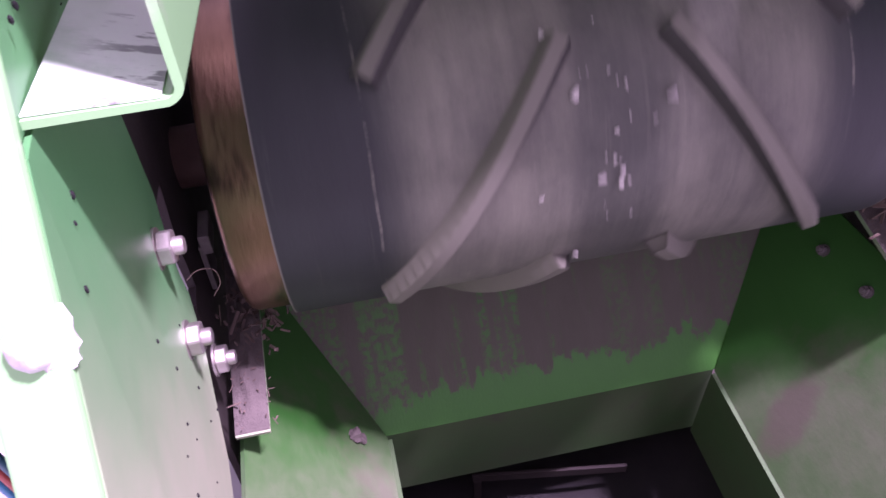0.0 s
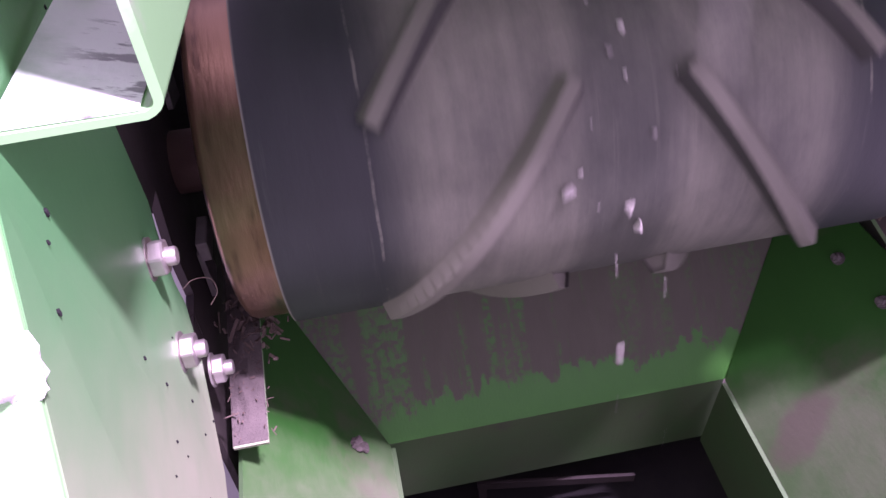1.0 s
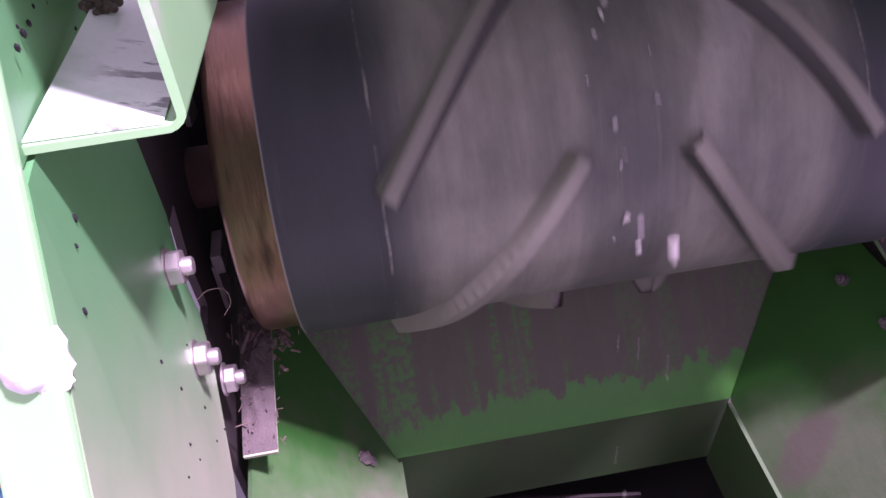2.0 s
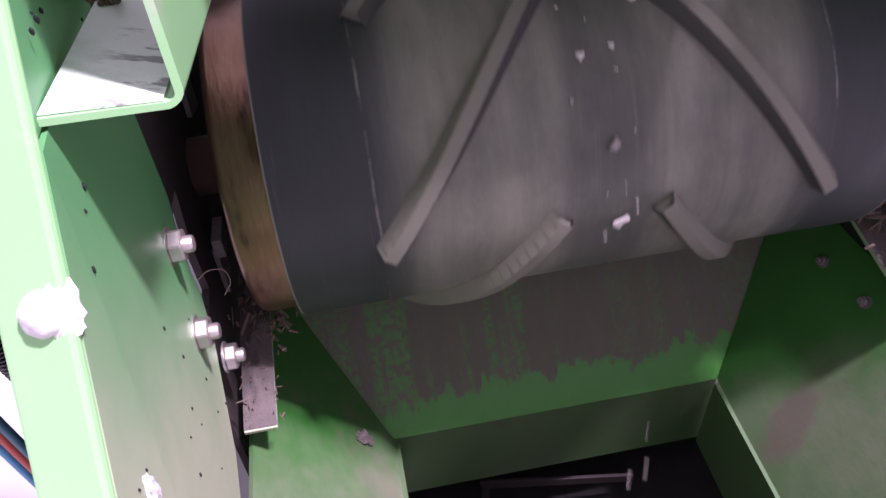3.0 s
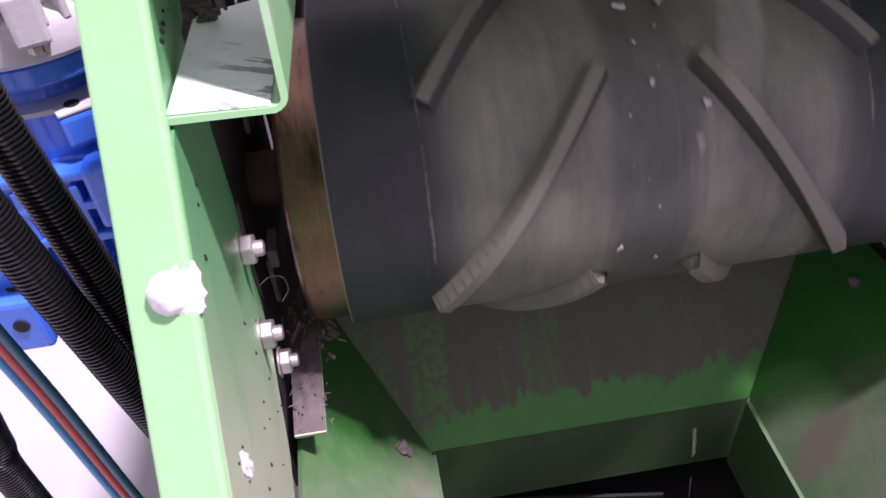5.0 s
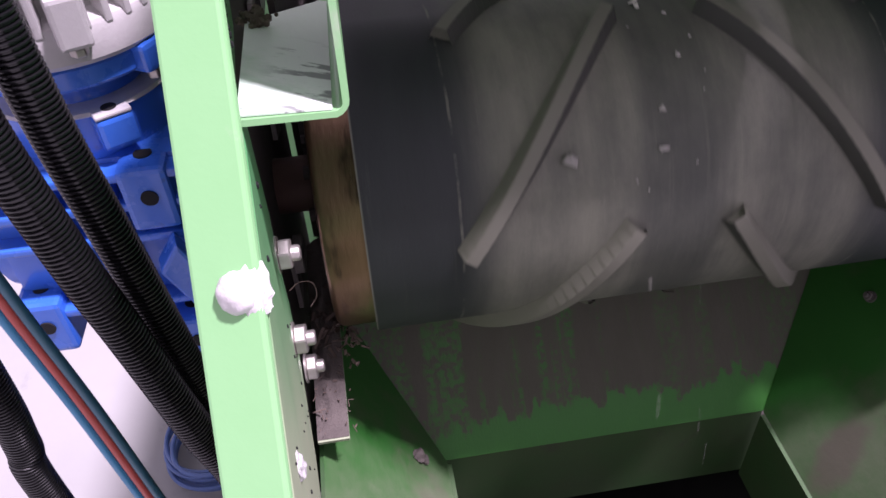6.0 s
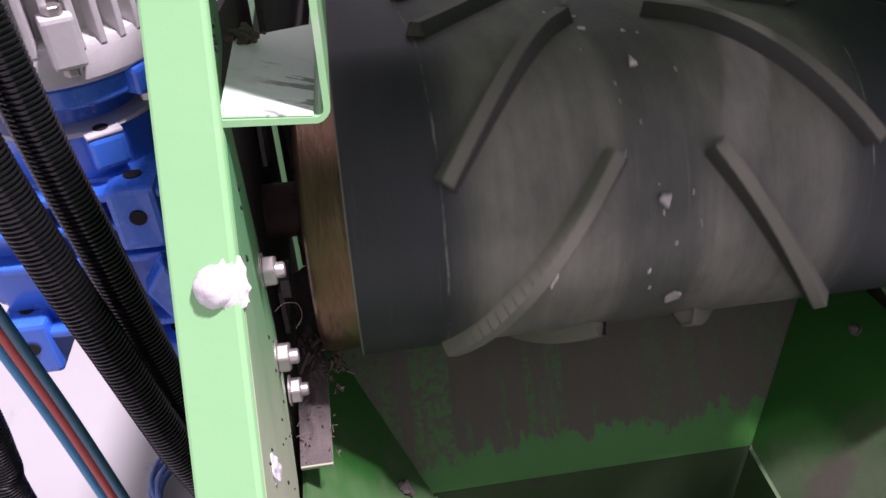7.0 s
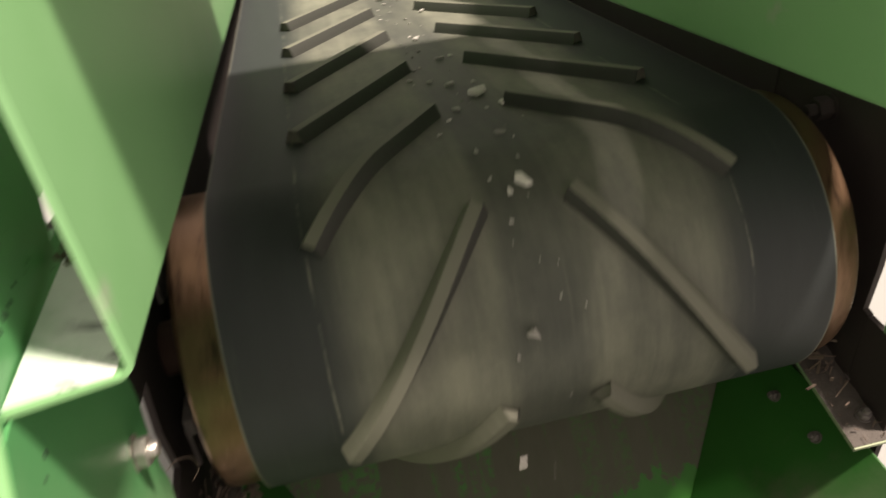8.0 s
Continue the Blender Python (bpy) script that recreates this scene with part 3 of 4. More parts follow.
        part("bearing_bracket", slab([(bx, 0.012, 0.973), (bx, 0.054, 0.978), (bx, 0.042, 1.038), (bx, 0.014, 1.038)], 0.006, 0.001), IRON, f)
    return f


def build_skirt(side):
    x = -0.297 if side < 0 else 0.335
    s = empty("skirt_channel", "folded green steel skirt channel, lower flange grey with wet dust" if side < 0 else "green painted steel skirt plate along the belt edge", "skirt", "belt skirts")
    z0, r, t, tilt = (1.415 if side < 0 else 1.402), 0.008, 0.004, 0.172
    prof = [(x - (0.058 if side < 0 else 0.080), z0)] + [(x - r + r * math.sin(a), z0 + r - r * math.cos(a)) for a in [radians(q) for q in (0, 22, 45, 67, 90)]] + [(x, 1.81)]
    if side > 0:
        prof = [(x + (x - px), pz) for px, pz in prof]
    b = bmesh.new()
    y0, y1 = -0.291, 3.0
    rows = []
    FLANGE = {y0: 0.058, -0.150: 0.070, -0.040: 0.016, 0.7: 0.016, y1: 0.016}

    def at(px, y, pz):
        """The channel leans with the belt; its front is cut askew, and its outer rim lifts a little."""
        px = max(px, x - FLANGE[y]) if side < 0 else px
        askew = (0.68 if side < 0 else 0.3) * abs(px - x) if y == y0 else 0
        return b.verts.new((px, y - askew, pz - tilt * (y - askew + 0.285) + 0.30 * max(0, abs(px - x) - r) * (y < -0.1)))
    for y in (y0, -0.150, -0.040, 0.7, y1):
        ring = [at(px, y, pz) for px, pz in prof]
        inner = []
        for i, (px, pz) in enumerate(prof):
            a, c = prof[max(i - 1, 0)], prof[min(i + 1, len(prof) - 1)]
            tx, tz = c[0] - a[0], c[1] - a[1]
            ln = math.hypot(tx, tz)
            nx, nz = (-tz / ln, tx / ln) if side < 0 else (tz / ln, -tx / ln)
            inner.append(at(px + nx * t, y, pz + nz * t))
        rows.append(ring + inner[::-1])
    for p, q in zip(rows, rows[1:]):
        for i in range(len(p)):
            j = (i + 1) % len(p)
            b.faces.new((p[i], q[i], q[j], p[j]))
    k = len(prof)
    for row, flip in ((rows[0], False), (rows[-1], True)):
        for i in range(k - 1):
            quad = [row[i], row[i + 1], row[2 * k - 2 - i], row[2 * k - 1 - i]]
            b.faces.new(quad[::-1] if flip else quad)
    part("skirt_plate", b, GREEN, s, smooth=True)

    def z_at(y, z):
        return z - tilt * (y + 0.285)
    if side > 0:
        # Unseen plate added over the skirts; it keeps the sun off the drum.
        part("hood_plate", slab([(-0.296, -0.21, z_at(-0.21, 1.815)), (x - 0.003, -0.21, z_at(-0.21, 1.815)), (x - 0.003, 0.56, z_at(0.56, 1.815)), (-0.296, 0.56, z_at(0.56, 1.815))], 0.004, 0.001), ZINC, s, "unseen plate added across the two skirts to keep sun off the belt")
    if side < 0:
        def film(px, y):
            return (px, y, z_at(y, z0) + 0.30 * max(0, x - px - r) + 0.0056)
        part("dust_film", slab([film(x - 0.057, -0.327), film(x - 0.010, -0.2965), film(x - 0.010, -0.045), film(x - 0.016, -0.047), film(x - 0.066, -0.151)], 0.001), WASHED, s, "dried film with grey smears, painted whiter for the light on it")


def build_ledge(side):
    ob = empty("angle_ledge", "short angle bracket thick with grey dust and shreds", "bracket", "dusty ledges")
    x0, x1 = (-0.386, -0.350) if side < 0 else (0.394, 0.460)
    leg = slab([(x0, -0.150, 0.918), (x1, -0.150, 0.918), (x1, 0.134, 0.970), (x0, 0.134, 0.970)], 0.006, 0.001)
    part("shelf", leg, PLATE, ob)
    b = bmesh.new()
    nx, ny = 10, 40
    rng = random.Random(4 + side)
    grid = []
    for j in range(ny + 1):
        v = j / ny
        row = []
        for i in range(nx + 1):
            u = i / nx
            edge = min(u, 1 - u, v * 3, 1) * 2.2
            h = 0.0015 + min(edge, 1) * (0.004 + 0.010 * noise.noise(Vector((u * 3, v * 12, 3 + side))) + 0.008 * v)
            row.append(b.verts.new((x0 + (x1 - x0) * u, -0.148 + 0.28 * v, 0.918 + 0.052 * v + max(h, 0.001))))
        grid.append(row)
    for j in range(ny):
        for i in range(nx):
            b.faces.new((grid[j][i], grid[j][i + 1], grid[j + 1][i + 1], grid[j + 1][i]))
    part("dust_layer", b, DUST, ob, "clumped grey-brown dust", smooth=True)
    shreds = bmesh.new()
    for _ in range(130):
        v = rng.random()
        c = Vector((x0 + (x1 - x0 + 0.01) * rng.random(), -0.147 + 0.28 * v, 0.923 + 0.052 * v + 0.006 * rng.random()))
        l = 0.002 + 0.009 * rng.random() ** 2
        q = bmesh.new()
        bmesh.ops.create_cube(q, size=1)
        bmesh.ops.transform(q, matrix=Matrix.Translation(c) @ Euler((rng.random() * 1.2, rng.random() * 1.2, rng.random() * 6)).to_matrix().to_4x4() @ Matrix.Diagonal((l, 0.0006 + 0.0012 * rng.random(), 0.0008, 1)), verts=q.verts)
        join(shreds, q)
    tagged(part("shred_litter", shreds, TWIG, ob, "dark shredded fibres"), kind="stuff")


def build_chute():
    c = empty("discharge_chute", "green steel discharge chute, paint worn and dusty, around a dark outlet", "chute")
    XL, XR, YF, ZF, ZH = -0.230, 0.262, -0.028, 0.660, 0.500
    y_front = -0.62
    # back slope under the drum
    part("back_plate", slab([(XL - 0.012, YF, ZF), (XR + 0.012, YF, ZF), (0.426, 0.17, 0.88), (-0.391, 0.17, 0.88)], 0.006), DUSTY, c, "dusty sloping back plate with green scrape marks")
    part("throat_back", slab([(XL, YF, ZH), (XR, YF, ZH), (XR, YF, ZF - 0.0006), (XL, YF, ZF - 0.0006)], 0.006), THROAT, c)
    # left and right slopes
    part("side_slope", slab([(XL, YF - 0.003, ZF), (-0.3806, 0.167, 0.88), (-0.384, -0.10, 0.885), (-0.384, y_front, 0.885), (XL, y_front, ZF)], 0.006), SLOPE, c)
    part("side_slope", slab([(XR, YF - 0.003, ZF), (XR, y_front, ZF), (0.426, y_front, 0.895), (0.426, -0.10, 0.895), (0.4155, 0.167, 0.88)], 0.006), SLOPE, c)
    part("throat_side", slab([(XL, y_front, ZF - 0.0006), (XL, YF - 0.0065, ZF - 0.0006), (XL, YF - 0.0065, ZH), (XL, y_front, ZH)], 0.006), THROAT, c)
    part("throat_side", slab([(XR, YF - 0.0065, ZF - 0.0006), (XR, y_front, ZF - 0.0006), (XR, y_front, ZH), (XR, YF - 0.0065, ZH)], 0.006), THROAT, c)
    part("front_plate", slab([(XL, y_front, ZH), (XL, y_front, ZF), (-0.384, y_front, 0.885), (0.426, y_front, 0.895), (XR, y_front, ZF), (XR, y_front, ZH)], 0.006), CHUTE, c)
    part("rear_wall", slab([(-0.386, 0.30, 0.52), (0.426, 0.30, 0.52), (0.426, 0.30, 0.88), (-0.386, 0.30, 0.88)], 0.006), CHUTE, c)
    for q in ((-0.42, -0.414, -0.66, 0.30, 0.20, ZH - 0.004), (0.434, 0.44, -0.66, 0.30, 0.20, ZH - 0.004),
              (-0.414, 0.434, 0.294, 0.30, 0.20, ZH - 0.004), (-0.414, 0.434, -0.66, -0.654, 0.20, ZH - 0.004)):
        part("shroud_wall", box(*q), DARKSTEEL, c, "dark steel shroud under the outlet")
    part("shroud_top", box(-0.414, XL - 0.0065, -0.654, 0.294, ZH - 0.010, ZH - 0.004), DARKSTEEL, c)
    part("shroud_top", box(XR + 0.0065, 0.434, -0.654, 0.294, ZH - 0.010, ZH - 0.004), DARKSTEEL, c)
    part("shroud_top", box(XL - 0.006, XR + 0.006, YF + 0.0065, 0.294, ZH - 0.010, ZH - 0.004), DARKSTEEL, c)
    return c


def build_lower_belt():
    lb = empty("lower_conveyor", "dark rubber belt of a lower conveyor under the outlet", "conveyor")
    b = bmesh.new()
    n = 24
    rows = []
    for i in range(n + 1):
        x = -0.32 + 0.68 * i / n
        rows.append([b.verts.new((x, y, 0.33 + 0.10 * (((x - 0.02) / 0.34) ** 2))) for y in (-1.2, -0.6, 0.0, 0.6)])
    for p, q in zip(rows, rows[1:]):
        for k in range(3):
            b.faces.new((p[k], q[k], q[k + 1], p[k + 1]))
    bmesh.ops.solidify(b, geom=b.faces[:], thickness=-0.01)
    part("belt", b, LOWRUBBER, lb, smooth=True)
    part("support_bed", box(-0.28, 0.32, -1.2, 0.6, 0.23, 0.315, 0.004), DARKSTEEL, lb)
    part("skirt_strip", slab([(-0.10, 0.010, 0.425), (-0.10, 0.004, 0.425), (0.158, -0.036, 0.425), (0.159, -0.030, 0.425)], 0.020, 0.001), DARKSTEEL, lb, "worn strip along the lower belt")
    part("strip_bracket", box(-0.098, -0.085, 0.003, 0.008, 0.340, 0.4045, 0.001), DARKSTEEL, lb)
    for x in (-0.26, 0.26):
        for y in (-1.0, 0.4):
            part("leg", box(x - 0.03, x + 0.03, y - 0.03, y + 0.03, 0, 0.23, 0.003), DARKSTEEL, lb)


def build_supports():
    st = empty("support_stand", "green steel stand that carries the conveyor head", "stand")
    for x in (-0.50, 0.50):
        for y in (0.45, 1.3):
            part("post", box(x - 0.03, x + 0.03, y - 0.03, y + 0.03, 0, 0.90, 0.004), GREEN, st)
    part("crossbar", box(-0.47, 0.47, 0.42, 0.48, 0.80, 0.86, 0.004), GREEN, st)
    for x in (-0.50, 0.50):
        part("stringer", box(x - 0.025, x + 0.025, 0.34, 1.33, 0.903, 1.00, 0.003), GREEN, st)


# ------------------------------------------------------------------ gear motor
def build_gearmotor():
    g = empty("gear_motor", "glossy blue gearbox carrying a grey finned electric motor", "gear motor")
    gx, gy, gz = -0.572, 0.060, 1.155
    body = box(-0.685, -0.478, -0.030, 0.165, 1.062, 1.262, 0.012)
    lathe([(0, -0.135), (0.085, -0.135), (0.093, -0.128), (0.093, 0.088), (0.085, 0.096), (0, 0.096)], Matrix.Translation((gx, gy + 0.01, gz)) @ AXIS_X, 40, body)
    gb = part("housing", body, BLUE, g, "glossy blue cast housing", smooth=True)
    for z in (1.085, 1.175, 1.215, 1.250):
        part("rib", box(-0.690, -0.455, -0.052, -0.026, z - 0.005, z + 0.005, 0.003), BLUE, gb)
    for x in (-0.60, -0.545):
        rib = slab([(x, -0.052, 1.24), (x, -0.046, 1.07), (x, -0.02, 1.07), (x, -0.02, 1.24)], 0.008, 0.002)
        part("rib", rib, BLUE, gb)
    part("brace", slab([(-0.500, -0.054, 1.185), (-0.470, -0.050, 1.110), (-0.462, -0.050, 1.066), (-0.490, -0.050, 1.066), (-0.525, -0.054, 1.150)], 0.03, 0.004), BLUE, gb)
    part("plug", prism(6, 0.010, 0.012, Matrix.Translation((-0.640, 0.03, 1.2625)), 0.001), RUST, gb, "brass breather plug")
    # mounting feet with bolt holes
    for x, y, z in ((-0.512, -0.052, 1.224), (-0.665, -0.052, 1.070), (-0.515, -0.052, 1.020)):
        y -= 0.005
        foot = box(x - 0.024, x + 0.024, y, y + 0.060, z - 0.036, z + 0.036, 0.006)
        ft = part("foot", foot, BLUE, g)
        # flat black discs paint the shade inside the holes
        part("bolt_hole", lathe([(0, -0.001), (0.0085, -0.001), (0.0085, 0.002), (0, 0.002)], Matrix.Translation((x + 0.002, y, z + 0.004)) @ Matrix.Rotation(radians(90), 4, "X"), 18), BLACKHOLE, ft)
        part("bolt_hole", lathe([(0, 0.0), (0.009, 0.0), (0.009, 0.0012), (0, 0.0012)], Matrix.Translation((x, y + 0.03, z + 0.036)), 18), BLACKHOLE, ft)
    part("output_hub", lathe([(0.034, 0), (0.046, 0), (0.048, 0.004), (0.048, 0.052), (0.044, 0.058), (0.034, 0.058)], Matrix.Translation((-0.4835, YC - 0.016, ZC + 0.027)) @ AXIS_X, 36), DARKSTEEL, g, smooth=True)
    up = Matrix.Translation((gx, gy, 1.284))
    part("neck", lathe([(0, -0.032), (0.084, -0.032), (0.088, -0.028), (0.088, 0.021), (0, 0.021)], up, 48), BLUE, g, smooth=True)
    part("flange_face", lathe([(0.05, 0.0212), (0.090, 0.0212), (0.092, 0.023), (0.090, 0.026), (0.05, 0.026)], up, 48), ALU, g, "pale machined flange face", smooth=True)
    part("neck", lathe([(0.0, 0.0262), (0.066, 0.0262), (0.064, 0.034), (0.066, 0.050), (0.100, 0.054), (0.104, 0.058), (0.104, 0.074), (0.100, 0.078), (0, 0.078)], up, 48), BLUE, g, "blue flanged neck", smooth=True)
    for k in range(4):
        a = radians(-62 + 90 * k)
        lug = box(-0.018, 0.018, -0.018, 0.018, -0.012, 0.0212, 0.005)
        bmesh.ops.transform(lug, matrix=up @ Matrix.Rotation(a, 4, "Z") @ Matrix.Translation((0.086, 0, 0)), verts=lug.verts)
        lg = part("flange_lug", lug, BLUE, g)
        ear = box(-0.024, 0.0175, -0.0175, 0.0175, 0.0215, 0.0258, 0.002)
        bmesh.ops.transform(ear, matrix=up @ Matrix.Rotation(a, 4, "Z") @ Matrix.Translation((0.086, 0, 0)), verts=ear.verts)
        part("ear", ear, ALU, lg, "pale machined ear")
        part("bolt_hole", lathe([(0, 0.0262), (0.0075, 0.0262), (0.0075, 0.0266), (0, 0.0266)], up @ Matrix.Rotation(a, 4, "Z") @ Matrix.Translation((0.090, 0, 0)), 16), BLACKHOLE, lg)
        b2 = box(-0.016, 0.016, -0.016, 0.016, 0.052, 0.080, 0.005)
        bmesh.ops.transform(b2, matrix=up @ Matrix.Rotation(a + 0.5, 4, "Z") @ Matrix.Translation((0.100, 0, 0)), verts=b2.verts)
        part("flange_lug", b2, BLUE, g)
        part("flange_bolt", prism(6, 0.008, 0.009, up @ Matrix.Rotation(a + 0.5, 4, "Z") @ Matrix.Translation((0.106, 0, 0.042)), 0.001), ZINC, g)
    motor = part("motor_body", lathe([(0, 0.0785), (0.108, 0.0785), (0.113, 0.084), (0.114, 0.108), (0.110, 0.116), (0.094, 0.122), (0.094, 0.36), (0.108, 0.365), (0.108, 0.42), (0.09, 0.44), (0, 0.44)], up, 56),
                 ALU, g, "grey cast aluminium motor body", smooth=True)
    fin_b = box(0.092, 0.114, -0.0034, 0.0034, 0.110, 0.355, 0.002)
    fin_me = bpy.data.meshes.new("fin")
    fin_b.to_mesh(fin_me)
    fin_b.free()
    fin_me.materials.append(ALU)
    for k in range(36):
        f = new("cooling_fin", fin_me)
        f.parent = motor
        f.matrix_basis = up @ Matrix.Rotation(2 * math.pi * k / 36, 4, "Z")
    for k in range(4):
        a = radians(-67 + 90 * k)
        boss = box(0.098, 0.127, -0.014, 0.014, 0.100, 0.146, 0.004)
        bmesh.ops.transform(boss, matrix=up @ Matrix.Rotation(a, 4, "Z"), verts=boss.verts)
        part("bolt_boss", boss, ALU, motor)
        part("bolt", prism(6, 0.0085, 0.008, up @ Matrix.Rotation(a, 4, "Z") @ Matrix.Translation((0.115, 0, 0.146)), 0.001), ZINC, motor)
        part("nut", prism(6, 0.0085, 0.008, up @ Matrix.Rotation(a, 4, "Z") @ Matrix.Translation((0.117, 0, 0.0925)), 0.001), ZINC, motor)

    g.matrix_basis = Matrix.Translation((0.006, 0.016, -0.027))


# ------------------------------------------------------------------ hoses and cables
def build_hoses():
    for pts in (
            [(-0.547, -0.166, 1.825), (-0.512, -0.185, 1.490), (-0.502, -0.188, 1.364), (-0.491, -0.189, 1.268), (-0.475, -0.192, 1.120), (-0.460, -0.185, 0.943), (-0.45, -0.15, 0.50), (-0.52, -0.05, 0.0165)],
            [(-0.570, -0.204, 1.827), (-0.531, -0.226, 1.443), (-0.512, -0.229, 1.297), (-0.496, -0.230, 1.208), (-0.474, -0.233, 1.086), (-0.451, -0.231, 0.948), (-0.45, -0.20, 0.50), (-0.50, -0.12, 0.0165)],
            [(-0.644, -0.178, 1.481), (-0.644, -0.186, 1.137), (-0.650, -0.188, 1.038), (-0.655, -0.190, 0.963), (-0.648, -0.181, 0.577), (-0.68, -0.10, 0.0165)]):
        ob = part("conduit", corrugated(pts, 0.0165), BLACK, None, smooth=True)
        tagged(ob, "black corrugated plastic cable conduit hanging beside the gearbox", "conduit", "cable conduits")
    for k, (mat, off, word) in enumerate(((BLUEHOSE, -0.0085, "blue"), (REDHOSE, 0.0, "red"), (TEALHOSE, 0.0085, "teal"))):
        pts = [(-0.631 + off, -0.200, 1.58), (-0.593 + off, -0.205, 1.311), (-0.580 + off, -0.207, 1.206), (-0.566 + off, -0.210, 1.105), (-0.552 + off, -0.213, 0.971), (-0.525 + off, -0.204, 0.584), (-0.57 + off, -0.10, 0.0075)]
        ob = part("air_hose", hose(pts, 0.0046, 70, 10), mat, None, smooth=True)
        tagged(ob, word + " plastic air hose bundled with its neighbours", "hose", "air hoses")
    rng = random.Random(3)
    pts = []
    for i in range(8 * 36):
        a = 2 * math.pi * i / 36
        r = 0.105 + 0.010 * math.sin(a * 0.37) + 0.006 * math.sin(a * 1.31)
        pts.append(Vector((-0.755 + r * math.cos(a), 0.52 + 0.012 * math.sin(a * 0.21) + r * math.sin(a), 0.007 + 0.010 * i / 36 + 0.003 * math.sin(3 * a))))
    tagged(part("cable_coil", tube(pts, [0.0055] * len(pts), 8), CABLE, None, smooth=True), "coil of thin blue cable lying on the floor", "cable")


# ------------------------------------------------------------------ bolts, paste and dirt
def build_small():
    inward = Matrix.Rotation(radians(90), 4, "Y")
    for y, z in ((-0.164, 1.211), (-0.184, 1.125)):
        bolt(Matrix.Translation((skin_x("plate", y, z), y, z)) @ inward @ Matrix.Rotation(0.4, 4, "Z"))
    bolt(Matrix.Translation((-0.385, -0.116, 1.008)) @ inward @ Matrix.Rotation(0.4, 4, "Z"))
    outward = Matrix.Rotation(radians(-90), 4, "Y")
    for x, y in ((0.394, 0.004), (0.400, -0.082)):
        bolt(Matrix.Translation((x, y, 0.660 + (x - 0.262) * 1.433)) @ Matrix.Rotation(radians(-55), 4, "Y"), 0.0075, 0.007, 0.006, IRON, group="chute bolts", label="dull bolt end on the dark green chute slope")
    for x, y in ((0.426, -0.116), (0.448, -0.060)):
        bolt(Matrix.Translation((x, y, 0.9245 + 0.184 * (y + 0.150))) @ Matrix.Rotation(radians(10), 4, "X"), 0.0085, 0.008, 0.006, IRON, group="ledge bolts", label="dull bolt through the dusty steel ledge")
    # white paste over the flange bolt
    nrm = Vector((0, -1, 0.735)).normalized()
    cz = 1.381
    cap = empty("paste_bolt", "flange bolt smeared with thick white paste", "bolt")
    b = bmesh.new()
    bmesh.ops.create_icosphere(b, subdivisions=4, radius=1)
    for v in b.verts:
        n = noise.noise(v.co * 2.2) * 0.07 + noise.noise(v.co * 6) * 0.05
        v.co = Vector((v.co.x * 0.0112, v.co.y * 0.0112, max(v.co.z, -0.2) * 0.010)) * (1 + n)
    part("cap", b, WHITE, cap, smooth=True)
    b = bmesh.new()
    bmesh.ops.create_icosphere(b, subdivisions=3, radius=1)
    for v in b.verts:
        n = noise.noise(v.co * 3 + Vector((5, 2, 1))) * 0.5
        v.co = Vector((0.0075 + v.co.x * 0.0085, v.co.y * 0.0160, max(v.co.z, -0.2) * 0.0055)) * (1 + n * 0.40)
    part("smear", b, WHITE, cap, smooth=True)
    b = bmesh.new()
    bmesh.ops.create_icosphere(b, subdivisions=3, radius=1)
    for v in b.verts:
        n = noise.noise(v.co * 2.5 + Vector((1, 7, 1))) * 0.5
        v.co = Vector((v.co.x * 0.004, v.co.y * 0.006, v.co.z * 0.012)) * (1 + n)
    drip = part("paste_drip", b, WHITE, None, smooth=True)
    drip.matrix_basis = Matrix.Translation((skin_x("plate", -0.413, 1.261), -0.413, 1.261))
    tagged(drip, "small pinkish white drip of paste on the side plate", "paste")
    cap.matrix_basis = Matrix.Translation(Vector((-0.3625, bar_y(cz), cz)) + nrm * 0.002) @ nrm.to_track_quat("Z", "Y").to_matrix().to_4x4()
    b = bmesh.new()
    bmesh.ops.create_icosphere(b, subdivisions=3, radius=1)
    for v in b.verts:
        v.co = Vector((v.co.x * 0.014, v.co.y * 0.011, v.co.z * 0.008)) * (1 + 0.5 * noise.noise(v.co * 1.7 + Vector((3, 1, 4))))
    lump = part("dust_lump", b, DUST, None, smooth=True)
    lump.matrix_basis = Matrix.Translation((-0.270, -0.057, 0.722)) @ Matrix.Rotation(radians(55), 4, "Y")
    tagged(lump, "pinkish brown lump of dust caked on the chute slope", "dirt")
    bolt(Matrix.Translation((0.4385, 0.090, 1.262)) @ outward, 0.015, 0.018, 0.012, DARKSTEEL, "bearing bolts", "dark greasy bolt beside the drum's bearing")
    # clump of shreds below the drum's rim
    for x0, seed, n in ((-0.352, 8, 150), (0.412, 9, 90)):
        rng = random.Random(seed)
        b = bmesh.new()
        for _ in range(n):
            c = Vector((x0 + 0.035 * rng.gauss(0, 0.5), 0.012 + 0.05 * rng.gauss(0, 1), 0.950 + 0.012 * abs(rng.gauss(0, 1))))
            l = 0.006 + 0.022 * rng.random() ** 2
            q = bmesh.new()
            bmesh.ops.create_cube(q, size=1)
            bmesh.ops.transform(q, matrix=Matrix.Translation(c) @ Euler((rng.random() * 3, rng.random() * 3, rng.random() * 6)).to_matrix().to_4x4() @ Matrix.Diagonal((l, 0.004 * rng.random() + 0.001, 0.0012, 1)), verts=q.verts)
            join(b, q)
        tagged(part("shred_heap", b, TWIG, None), "heap of brown shreds caught on the ledge under the drum", "debris", kind="stuff")
